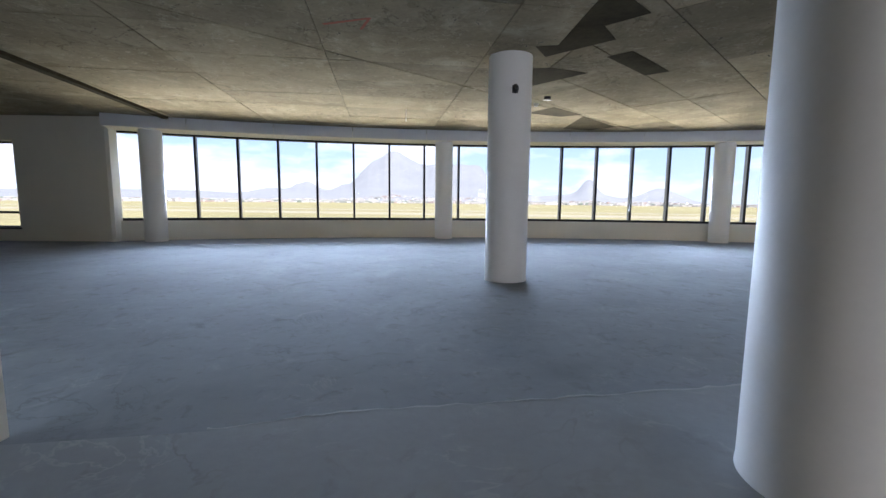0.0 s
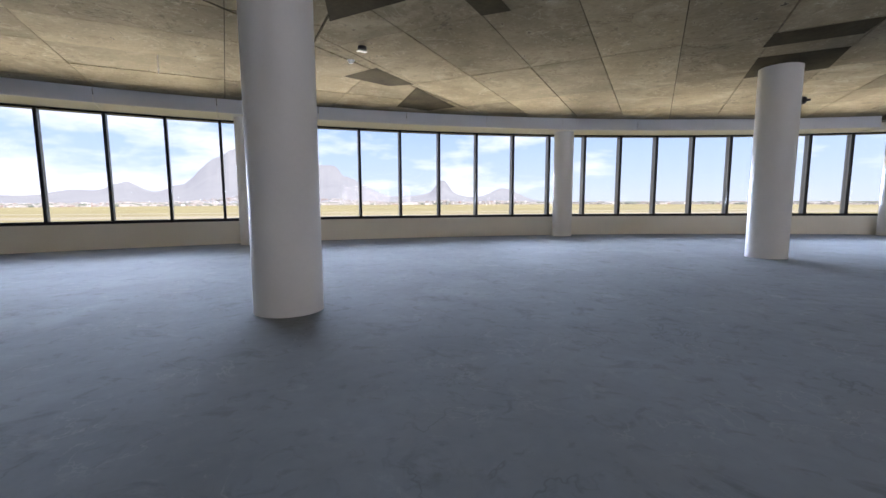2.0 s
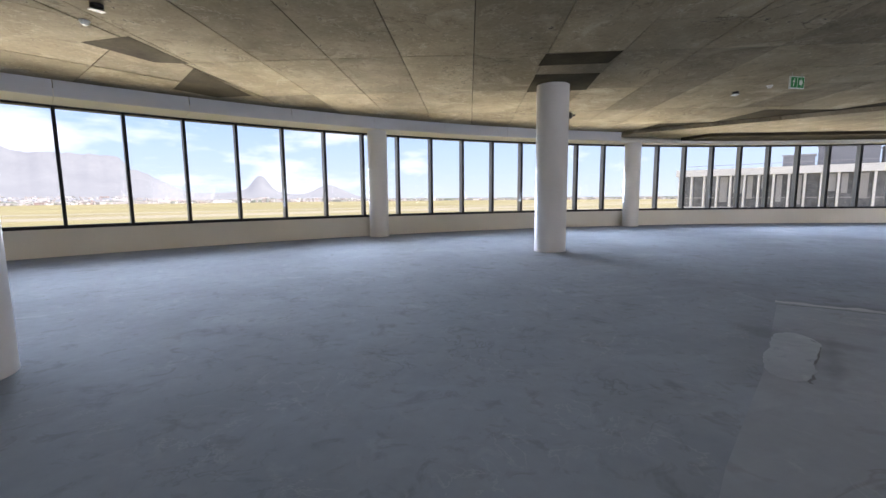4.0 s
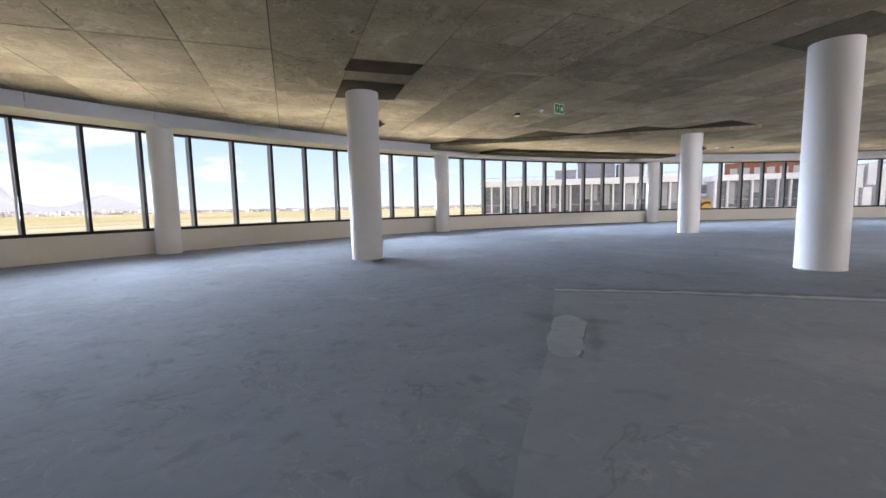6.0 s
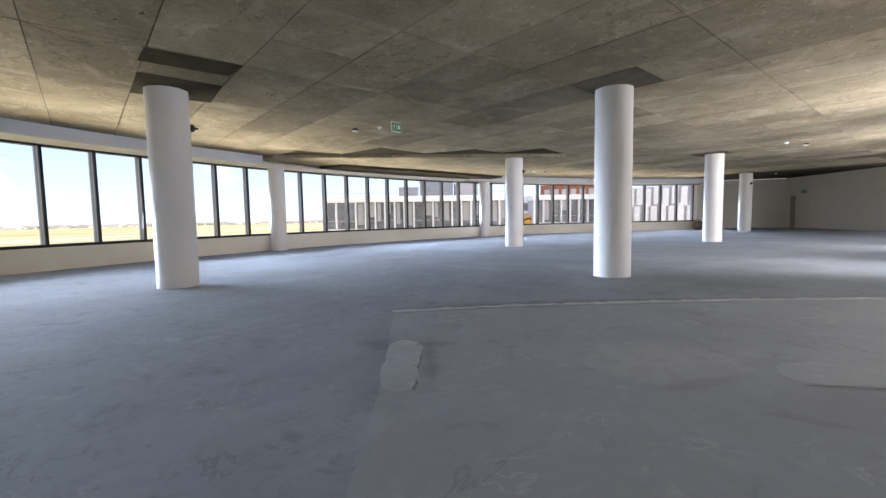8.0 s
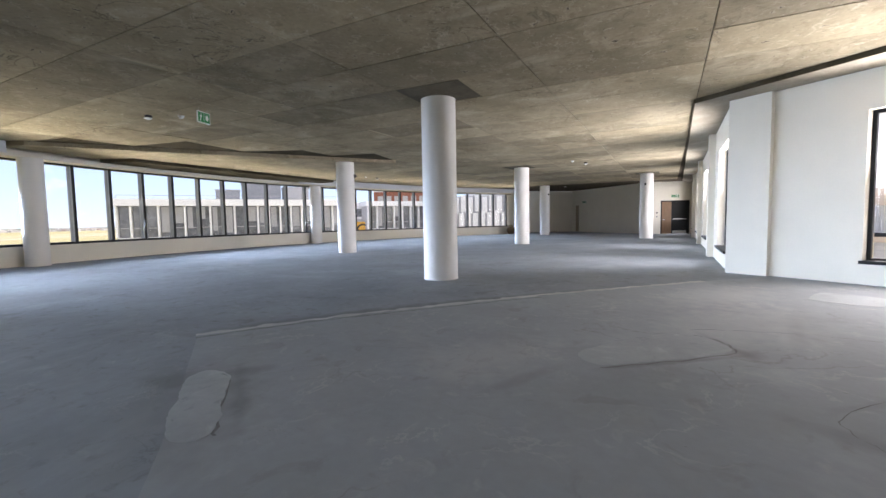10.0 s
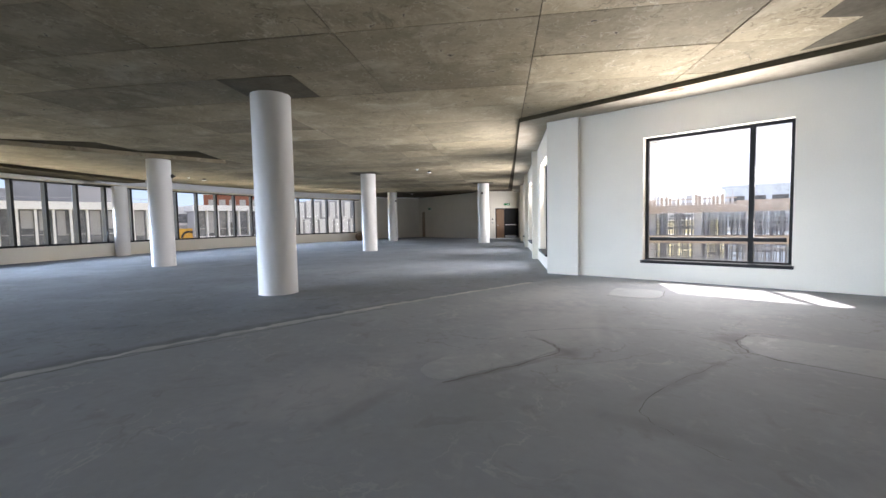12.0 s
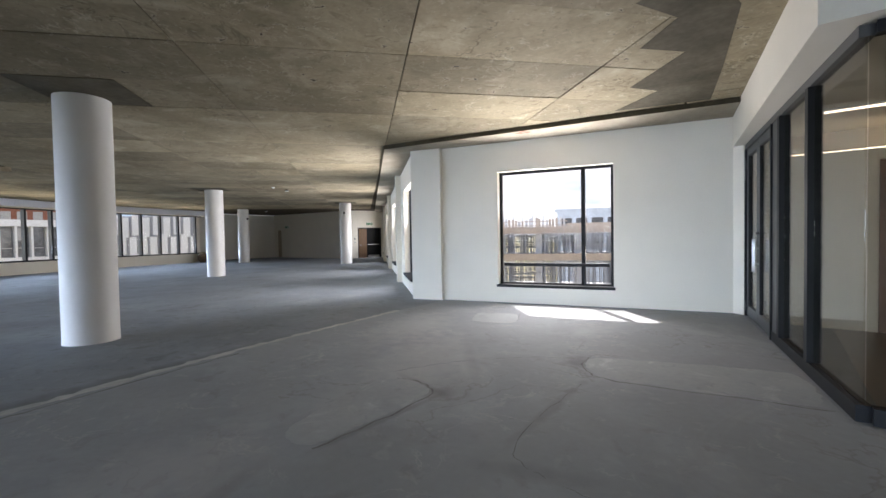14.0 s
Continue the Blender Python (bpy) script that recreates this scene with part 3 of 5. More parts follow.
window_band = thing("window_1", "long curved band of windows with anthracite mullions", "window", kind="structure")
part("sill_rail", ring(32.17, 32.44, 0.60, 0.675, A_LEFT, A_RIGHT), FRAME, window_band)
part("head_rail", ring(32.20, 32.44, 3.215, 3.262, A_LEFT, A_RIGHT), FRAME, window_band)
mull_me = None
pane_me = None
for k in range(-13, 37):
    a = 1.02 + 2.17 * k
    m = Matrix.Translation((*arc(32.17, a), 0)) @ Matrix.Rotation(-radians(a), 4, "Z")
    if mull_me is None:
        bm = bmesh.new()
        add_box(bm, -0.032, 0.0, 0.675, 0.032, 0.06, 3.215)
        add_box(bm, -0.026, 0.06, 0.675, 0.026, 0.17, 3.215)
        add_box(bm, -0.034, 0.17, 0.675, 0.034, 0.27, 3.215)
        mull_me = mesh_of("mullion", bm, MULLION)
        mull_me.materials.append(FRAME)
        # the backlit inner face gets the dark frame colour instead
        for f in mull_me.polygons:
            if f.center.y < 0.03:
                f.material_index = 1
        w = 2 * 32.3 * math.sin(radians(2.17 / 2))
        pane_me = mesh_of("pane", box(-w / 2 + 0.03, 0.0, 0.676, w / 2 - 0.03, 0.012, 3.214), GLASS)
    ob = new("mullion", mull_me)
    ob.parent, ob.matrix_basis = window_band, m
    if k < 36:
        b = a + 2.17 / 2
        ob = new("pane", pane_me)
        ob.parent = window_band
        ob.matrix_basis = Matrix.Translation((*arc(32.28, b), 0)) @ Matrix.Rotation(-radians(b), 4, "Z")
        ob.visible_shadow = False

bulkhead = thing("bulkhead", "pale boarded bulkhead with open joints above the windows", "bulkhead", kind="structure")
for k in range(-7, 19):
    a0, a1 = 3.19 + 4.34 * (k - 1), 3.19 + 4.34 * k
    lo, hi = max(a0 + 0.012, A_LEFT), min(a1 - 0.012, A_RIGHT)
    if hi <= lo or (lo > 24.0 and hi < 50.5):
        continue
    if lo < 25.2 < hi:
        hi = 25.2
    bm = bmesh.new()
    add_ring(bm, 31.16, 31.185, 3.26, 3.585, lo, hi)
    part("panel", bm, BULK, bulkhead)
    part("panel", ring(31.19, 32.19, 3.262, 3.28, lo, hi), WHITE, bulkhead)
soffit = part("trim", ring(31.72, 32.19, 3.262, 3.40, 25.2, 49.5), WHITE)
tagged(soffit, "white boxed window head", "trim", kind="structure")

# ---- straight walls ----
sq_hole = (2.00, 0.38, 4.38, 2.88)
m_w, len_w = along(W_A, W_B)
wall_1 = new("wall_south", mesh_of("wall_south", wall_mesh(len_w + 0.05, -0.32, 0.0, H, [sq_hole]), WHITE))
wall_1.matrix_basis = m_w
tagged(wall_1, "white plastered wall around the square window", "wall", kind="structure")

pier = new("wall_pier", mesh_of("wall_pier", box(0, -0.7, 0, 0.757, 0.0, H), WHITE))
pier.matrix_basis = along((9.02, -5.79), (9.75, -5.60))[0]
tagged(pier, "white plastered wall pier at the corner", "wall", kind="structure")

slots = [(0.5, 0.38, 2.8, 2.88), (7.1, 0.38, 9.5, 2.88), (13.6, 0.38, 16.1, 2.88), (20.0, 0.38, 22.3, 2.88)]
m_s, len_s = along(S_A, S_B)
wall_2 = new("wall_southeast", mesh_of("wall_southeast", wall_mesh(len_s, -0.32, 0.0, H, slots), WHITE))
wall_2.matrix_basis = m_s
tagged(wall_2, "long white plastered wall with tall windows", "wall", kind="structure")
for s in (3.9, 10.4, 16.9):
    ob = new("wall_rib", mesh_of("wall_rib", box(s, 0.0, 0, s + 0.45, 0.16, H), WHITE))
    ob.matrix_basis = m_s
    tagged(ob, "shallow white plastered wall pier", "wall", kind="structure")


def casement(name, m, hole, splits, transom, label, depth=-0.24):
    """Window set in an opening: outer frame, posts, transom, sill and panes."""
    s0, z0, s1, z1 = hole
    w = thing(name, label, "window", kind="structure", at=m)
    f = 0.055
    d0, d1 = depth, depth + 0.07
    part("frame_side", box(s0, d0, z0, s0 + f, d1, z1), FRAME, w)
    part("frame_side", box(s1 - f, d0, z0, s1, d1, z1), FRAME, w)
    part("frame_head", box(s0 + f, d0, z1 - f, s1 - f, d1, z1), FRAME, w)
    part("frame_foot", box(s0 + f, d0, z0, s1 - f, d1, z0 + f), FRAME, w)
    xs = [s0 + f] + [c for c in splits] + [s1 - f]
    for c in splits:
        part("post", box(c - 0.04, d0 - 0.02, z0 + f, c + 0.04, d1 + 0.02, z1 - f), FRAME, w)
    zs = [z0 + f] + ([transom] if transom else []) + [z1 - f]
    for a, b in zip(xs, xs[1:]):
        if transom:
            part("transom", box(a + 0.03, d0, transom - 0.035, b - 0.03, d1, transom + 0.035), FRAME, w)
        for lo, hi in zip(zs, zs[1:]):
            p = part("pane", box(a + 0.01, d0 + 0.03, lo + 0.01, b - 0.01, d0 + 0.04, hi - 0.01), GLASS, w)
            p.visible_shadow = False
    part("sill", box(s0 - 0.03, d1 - 0.01, z0 - 0.035, s1 + 0.03, 0.05, z0 + 0.022, bevel=0.004), FRAME, w)
    return w


casement("window_2", m_w, sq_hole, [2.59], 0.83, "square window with dark frame, transom and dark sill")
for h in slots:
    casement("window_3", m_s, h, [h[0] + 0.7], 0.86, "tall window with dark frame in deep white reveal")

# end walls on the right

def plain_wall(name, p, q, label, holes=(), thick=0.25, height=H, mat=None):
    """Wall with the room on the left of the way from p to q."""
    m, length = along(p, q)
    ob = new(name, mesh_of(name, wall_mesh(length, -thick, 0.0, height, holes), mat or WHITE))
    ob.matrix_basis = m
    return tagged(ob, label, "wall", kind="structure")


plain_wall("wall_end", (28.3, -18.7), (37.2, -18.1), "white plastered end wall")
plain_wall("wall_end", (27.05, -21.3), (28.3, -18.7), "white end wall around the dark double door", holes=[(0.18, 0.0, 2.0, 2.30)])
plain_wall("wall_end", (37.2, -18.1), (37.3, -12.0), "white plastered side wall")
plain_wall("wall_end", (37.3, -12.0), arc(32.5, 80.0), "white plastered pier beside the window band")
plain_wall("wall_end", (26.4, -21.4), (27.3, -21.4), "white plastered wall end")

# wall on the far left with its window
L_A, L_B = (-10.45, 11.36), (-15.5, 10.90)
plain_wall("wall_west", L_A, L_B, "white plastered wall with a dark framed window", holes=[(2.72, 0.38, 4.98, 2.88)], thick=0.32)
casement("window_4", along(L_A, L_B)[0], (2.72, 0.38, 4.98, 2.88), [4.1], 0.83, "square window with dark frame, transom and dark sill")
plain_wall("wall_west", arc(32.5, A_LEFT), L_A, "white wall end beside the window band", thick=0.10)
plain_wall("wall_west", (-15.5, 11.2), (-15.5, 1.3), "plain white side wall")
plain_wall("wall_west", (-15.5, 1.5), (-2.9, 1.5), "plain white back wall")
near_pier = new("wall_corner", mesh_of("wall_corner", box(-2.95, -6.9, 0.0, -2.53, 1.51, H), WHITE))
tagged(near_pier, "white plastered wall corner", "wall", kind="structure")

# ---- columns ----
def column(name, x, y, r, z1, label, group):
    ob = thing(name, label, "column", group, at=Matrix.Translation((x, y, 0)))
    bm = bmesh.new()
    n = 48
    rows = [(r + 0.004, 0.0), (r + 0.004, 0.02), (r, 0.03), (r, z1)]
    prev = None
    for rr, z in rows:
        cur = [bm.verts.new((rr * math.cos(2 * math.pi * i / n), rr * math.sin(2 * math.pi * i / n), z)) for i in range(n)]
        if prev:
            for i in range(n):
                j = (i + 1) % n
                bm.faces.new((prev[i], prev[j], cur[j], cur[i]))
        else:
            bm.faces.new(cur[::-1])
        prev = cur
    bm.faces.new(prev)
    smooth(part("shaft", bm, COLUMN, ob))
    return ob


for x, y in ((1.66, 1.44), (0.58, 6.62), (9.33, 8.40), (10.97, 0.23), (19.55, 1.97), (21.45, -6.22), (31.47, -12.5), (23.1, -14.45)):
    column("column", x, y, 0.345, H - 0.009, "round white painted concrete column on the screed floor", "inner columns")
for a in (-24.75, -8.67, 8.08, 26.6, 49.35):
    column("column", *arc(31.75, a), 0.30, 3.258, "slimmer round white column close to the window band", "facade columns")


# ---- glazed lobby ----
m_g, len_g = along(G_A, G_B)                     # room lies to the right of this way
HEAD = 2.98
bm = bmesh.new()
add_prism(bm, [(3.50, -7.26), (2.64, -2.28), (-2.62, -2.28), (-2.62, -2.58), (2.26, -2.58), (3.20, -7.24)], HEAD, H - 0.005)
tagged(part("wall_lobby", bm, WHITE), "white bulkhead over the glazed lobby front", "wall", kind="structure")
bm = bmesh.new()
add_prism(bm, [(3.50, -7.30), (3.50, -7.62), (3.10, -7.62), (3.16, -7.22), (3.34, -7.185)], 0.0, HEAD)
tagged(part("wall_lobby", bm, WHITE), "white nib wall beside the glazed doors", "wall", kind="structure")
lobby_front = thing("glass_partition", "dark framed glass partition with double doors to the lobby", "partition", at=m_g)
part("base_rail", box(2.0, -0.05, 0.0, len_g, 0.05, 0.13), FRAME, lobby_front)
part("head_rail", box(0.0, -0.05, HEAD - 0.09, len_g, 0.05, HEAD), FRAME_MID, lobby_front)
for a, b in ((0.0, 0.06), (1.94, 2.0), (2.34, 2.44), (3.50, 3.60)):
    part("post", box(a, -0.06, 0.0 if a < 2 else 0.13, b, 0.06, HEAD - 0.09), FRAME, lobby_front)
part("infill_panel", box(2.0, -0.04, 0.13, 2.34, 0.04, HEAD - 0.09), FRAME_MID, lobby_front)
for a, b in ((2.44, 3.50), (3.60, len_g - 0.012)):
    part("pane", box(a, -0.006, 0.13, b, 0.006, HEAD - 0.09), GLASS_INT, lobby_front)


def glass_door(s0, s1, handle_at):
    top = HEAD - 0.10
    leaf = part("door_leaf", box(s0, -0.03, 0.02, s0 + 0.11, 0.03, top), FRAME_MID, lobby_front)
    part("stile", box(s1 - 0.11, -0.03, 0.02, s1, 0.03, top), FRAME_MID, leaf)
    part("top_rail", box(s0 + 0.11, -0.03, top - 0.12, s1 - 0.11, 0.03, top), FRAME_MID, leaf)
    part("bottom_rail", box(s0 + 0.11, -0.03, 0.02, s1 - 0.11, 0.03, 0.19), FRAME_MID, leaf)
    for x in (s0 + 0.11, s1 - 0.118):
        part("glazing_bead", box(x, -0.028, 0.19, x + 0.008, 0.028, top - 0.12), FRAME, leaf)
    part("pane", box(s0 + 0.118, -0.006, 0.19, s1 - 0.118, 0.006, top - 0.12), GLASS_INT, leaf)
    for side in (-1, 1):
        bm = bmesh.new()
        cyl(bm, handle_at, side * 0.085, 0.84, 1.34, 0.014, 14)
        for z in (0.97, 1.21):
            cyl(bm, 0, 0, 0.03, 0.085, 0.010, 10, Matrix.Translation((handle_at, 0, z)) @ Matrix.Rotation(-side * math.pi / 2, 4, "X"))
        smooth(part("handle", bm, STEEL, leaf, "long steel pull handle"))
    for z in (0.10, 2.38, 2.56):
        x = s0 if handle_at > (s0 + s1) / 2 else s1
        part("hinge", box(x - 0.025, -0.058, z, x + 0.025, -0.03, z + 0.15, bevel=0.004), BLACK, leaf)
    part("lock", box(handle_at - 0.02, -0.045, 1.42, handle_at + 0.02, 0.045, 1.46), BLACK, leaf)


glass_door(0.065, 0.998, 0.93)
glass_door(1.003, 1.935, 1.07)

return_glass = thing("glass_partition", "frameless glass partition on a black plinth", "partition")
part("base_rail", box(-2.62, -2.55, 0.0, 2.305, -2.45, 0.13), FRAME, return_glass)
part("head_rail", box(-2.62, -2.55, HEAD - 0.09, 2.305, -2.45, HEAD), FRAME, return_glass)
for a, b in ((-2.62, -0.98), (-0.97, 0.66), (0.67, 2.34)):
    part("pane", box(a, -2.506, 0.13, b, -2.494, HEAD - 0.09), GLASS_INT, return_glass)

LOBBY_WALL = material("beige_lobby_wall", (0.62, 0.56, 0.47), 0.55, var=0.06, scale=1.5, fine=40)
LOBBY_FLOOR = material("brown_lobby_floor", (0.13, 0.095, 0.07), 0.3, var=0.15, scale=2.0, fine=30)
part_floor = part("lobby_floor", box(-2.6, -9.4, 0.0, 2.22, -2.60, 0.006), LOBBY_FLOOR)
tagged(part_floor, "dark brown polished lobby floor", "floor", kind="structure")
plain_wall("wall_lobby", (3.35, -9.4), (3.25, -7.3), "beige lobby side wall", mat=LOBBY_WALL, thick=0.1)
plain_wall("wall_lobby", (-2.6, -9.4), (3.3, -9.4), "beige lobby back wall", mat=LOBBY_WALL)
bm = bmesh.new()
add_prism(bm, [(-2.6, -9.4), (3.3, -9.4), (3.14, -7.2), (2.22, -2.62), (-2.6, -2.62)], 3.0, 3.09)
part_ceiling = part("lobby_ceiling", bm, WHITE)
tagged(part_ceiling, "white lobby ceiling", "ceiling", kind="structure")
inner = thing("wall_lobby", "beige lobby cross wall with a lit cove above it", "wall", kind="structure")
part("wall_panel", box(-2.6, -6.66, 0.006, 3.0, -6.55, 2.60), LOBBY_WALL, inner)
plain_wall("wall_lobby", (-2.6, -7.1), (3.0, -7.1), "beige wall behind the lit cove", mat=LOBBY_WALL, thick=0.05, height=3.0)
panel = thing("wood_panel", "reddish brown oiled wood wall panel in the lobby", "wall panel")
for k in range(5):
    part("plank", box(-2.55 + 0.86 * k, -6.545, 0.006, -1.695 + 0.86 * k, -6.52, 2.45), WOOD, panel)
LED = glow_material("warm_led_strip", (1.0, 0.82, 0.60), 3.2)
lamp = thing("cove_light", "warm white strip light in the lobby cove", "lamp", "lobby lights")
part("housing", box(-2.5, -6.65, 2.60, 2.9, -6.56, 2.615), SIGNWHITE, lamp)
part("diffuser", box(-2.5, -6.64, 2.615, 2.9, -6.60, 2.63), LED, lamp)
for y, x1 in ((-3.5, 2.1), (-5.4, 2.45)):
    lamp = thing("strip_light", "slim recessed warm white strip light", "lamp", "lobby lights")
    part("housing", box(-2.3, y - 0.04, 2.975, x1, y + 0.04, 3.002), SIGNWHITE, lamp)
    part("diffuser", box(-2.25, y - 0.02, 2.96, x1 - 0.05, y + 0.02, 2.974), LED, lamp)

# ---- far double door ----
m_d, _ = along((27.05, -21.3), (28.3, -18.7))
far_door = thing("door_1", "dark double door with one wooden leaf and dark frame", "door", kind="structure", at=m_d)
part("frame_side", box(0.18, -0.2, 0, 0.25, 0.012, 2.30), FRAME, far_door)
part("frame_side", box(1.93, -0.2, 0, 2.0, 0.012, 2.30), FRAME, far_door)
part("frame_head", box(0.25, -0.2, 2.23, 1.93, 0.012, 2.30), FRAME, far_door)
leaf = part("door_leaf", box(0.25, -0.12, 0.01, 1.29, -0.07, 2.23), FRAME, far_door, "dark grey painted door leaf")
part("kick_plate", box(0.33, -0.07, 0.05, 1.21, -0.064, 0.22), STEEL, leaf)
part("push_bar", box(0.35, -0.07, 1.0, 1.2, -0.03, 1.05), STEEL, leaf)
leaf = part("door_leaf", box(1.30, -0.12, 0.01, 1.93, -0.07, 2.23), DOORWOOD, far_door, "brown varnished wooden door leaf")
part("handle", box(1.72, -0.07, 0.98, 1.88, -0.02, 1.01), STEEL, leaf)
reader = thing("card_reader", "small dark card reader on the white wall", "card reader", at=m_d)
part("body", box(2.20, 0.0, 1.42, 2.28, 0.03, 1.52, bevel=0.004), BLACK, reader)
switch = thing("wall_switch", "small white switch plate on the wall", "switch", at=m_d)
part("plate", box(2.18, 0.0, 1.15, 2.30, 0.012, 1.24, bevel=0.003), SIGNWHITE, switch)
part("rocker", box(2.21, 0.012, 1.17, 2.27, 0.02, 1.22), BLACK, switch)
plaster = part("plaster_strip", box(0, 0, 0.02, 0.45, 0.012, 2.3), material("bare_plaster", (0.42, 0.34, 0.25), 0.8, var=0.15, scale=3, fine=30))
plaster.matrix_basis = along((36.6, -18.12), (36.0, -18.16))[0] @ Matrix.Rotation(math.pi, 4, "Z") @ Matrix.Translation((-0.45, 0.01, 0))
tagged(plaster, "unpainted brown plaster strip on the wall", "wall patch", kind="structure")


# ---- exit signs ----
def exit_sign(m, w, h, hang, label, kind_word="exit sign"):
    ob = thing("exit_sign", label, kind_word, "exit signs", at=m)
    part("board", box(-w / 2, -0.015, 0, w / 2, 0.015, h, bevel=0.003), SIGNWHITE, ob)
    for c in (-1, 1):
        x0 = -w / 2 + 0.015 if c < 0 else 0.008
        part("green_field", box(x0, -0.019, 0.018, x0 + w / 2 - 0.023, -0.0155, h - 0.018), GREEN, ob)
    bm = bmesh.new()                              # arrow
    x, u = w / 4, w / 4 * 0.5
    add_prism(bm, [(x - u, -0.18 * h), (x, -0.18 * h), (x, -0.34 * h), (x + u, 0), (x, 0.34 * h), (x, 0.18 * h), (x - u, 0.18 * h)], 0.019, 0.0205)
    bmesh.ops.transform(bm, matrix=Matrix.Translation((0, 0, h / 2)) @ Matrix.Rotation(math.pi / 2, 4, "X"), verts=bm.verts)
    part("arrow", bm, SIGNWHITE, ob)
    bm = bmesh.new()                              # plain slanted mark
    x = -w / 4
    add_prism(bm, [(x - 0.5 * u, -0.34 * h), (x - 0.1 * u, -0.34 * h), (x + 0.5 * u, 0.30 * h), (x + 0.1 * u, 0.30 * h)], 0.019, 0.0205)
    add_prism(bm, [(x - 0.7 * u, 0.02 * h), (x + 0.7 * u, 0.02 * h), (x + 0.7 * u, 0.12 * h), (x - 0.7 * u, 0.12 * h)], 0.021, 0.0222)
    bmesh.ops.transform(bm, matrix=Matrix.Translation((0, 0, h / 2)) @ Matrix.Rotation(math.pi / 2, 4, "X"), verts=bm.verts)
    part("mark", bm, SIGNWHITE, ob)
    if hang:
        for x in (-w / 3, w / 3):
            bm = bmesh.new()
            cyl(bm, x, 0, h, h + hang, 0.004, 8)
            part("rod", bm, STEEL, ob)
    return ob


exit_sign(Matrix.Translation((12.48, 4.93, 3.295)) @ Matrix.Rotation(radians(-26), 4, "Z"), 0.345, 0.235, 0.065, "green and white exit sign hung below the ceiling")
exit_sign(m_d @ Matrix.Translation((1.1, 0.03, 2.5)) @ Matrix.Rotation(math.pi, 4, "Z"), 0.5, 0.2, 0.0, "green and white exit sign above the dark door")
exit_sign(along((28.3, -18.7), (37.1, -18.1))[0] @ Matrix.Translation((7.1, 0.03, 2.45)) @ Matrix.Rotation(math.pi, 4, "Z"), 0.5, 0.2, 0.0, "green and white exit sign on the end wall")


# ---- small ceiling fittings ----
def smoke_detector(x, y, size=0.055):
    ob = thing("smoke_detector", "white smoke detector dome on the concrete ceiling", "smoke detector", "ceiling detectors", at=Matrix.Translation((x, y, H)))
    bm = bmesh.new()
    cyl(bm, 0, 0, -0.02, -0.004, size * 1.15, 24)
    smooth(part("base", bm, SIGNWHITE, ob))
    bm = bmesh.new()
    cyl(bm, 0, 0, -0.06, -0.02, size * 0.6, 24, r1=size)
    smooth(part("head", bm, SIGNWHITE, ob))


def junction_box(x, y, turn):
    ob = thing("junction_box", "open ceiling junction box with loose white cover", "junction box", "ceiling boxes", at=Matrix.Translation((x, y, H)) @ Matrix.Rotation(radians(turn), 4, "Z"))
    bm = bmesh.new()
    cyl(bm, 0, 0, -0.055, -0.004, 0.07, 20)
    smooth(part("box", bm, BLACK, ob))
    part("cover", box(-0.075, -0.05, -0.082, 0.075, 0.06, -0.068, Matrix.Rotation(radians(8), 4, "X"), bevel=0.004), SIGNWHITE, ob)
    bm = bmesh.new()
    cyl(bm, 0.03, 0.02, -0.07, -0.05, 0.006, 8)
    part("cable", bm, BLACK, ob)


for x, y in ((1.48, 9.97), (13.2, 5.57), (18.82, -7.36), (25.95, 0.81), (33.0, -13.5)):
    smoke_detector(x, y)
for x, y, a in ((1.62, 9.26, 20), (13.27, 6.24, 50), (19.24, -8.24, 10), (26.41, 0.15, 80), (31.5, -14.2, 30)):
    junction_box(x, y, a)
rod = thing("hanger_rod", "thin steel rod hanging from the ceiling", "rod", at=Matrix.Translation((-1.70, 10.52, H)))
bm = bmesh.new()
cyl(bm, 0, 0, -0.27, -0.004, 0.006, 10)
part("rod", bm, STEEL, rod)
bm = bmesh.new()
cyl(bm, 0, 0, -0.30, -0.22, 0.011, 10)
part("sleeve", bm, SIGNWHITE, rod)


def column_sensor(x, y, r, a, z, label="small black sensor box fixed to a white column"):
    m = Matrix.Translation((x, y, z)) @ Matrix.Rotation(-radians(a), 4, "Z")
    ob = thing("column_sensor", label, "sensor", "column sensors", at=m)
    part("plate", box(-0.045, r - 0.012, -0.06, 0.045, r + 0.012, 0.06, bevel=0.008), BLACK, ob)
    bm = bmesh.new()
    bmesh.ops.create_uvsphere(bm, u_segments=20, v_segments=12, radius=1.0, matrix=Matrix.Translation((0, r + 0.03, 0)) @ Matrix.Diagonal((0.05, 0.05, 0.072, 1)))
    smooth(part("housing", bm, BLACK, ob), 80)
    bm = bmesh.new()
    cyl(bm, 0, 0, r + 0.06, r + 0.125, 0.022, 16, Matrix.Rotation(-math.pi / 2, 4, "X"))
    smooth(part("lens_tube", bm, BLACK, ob))


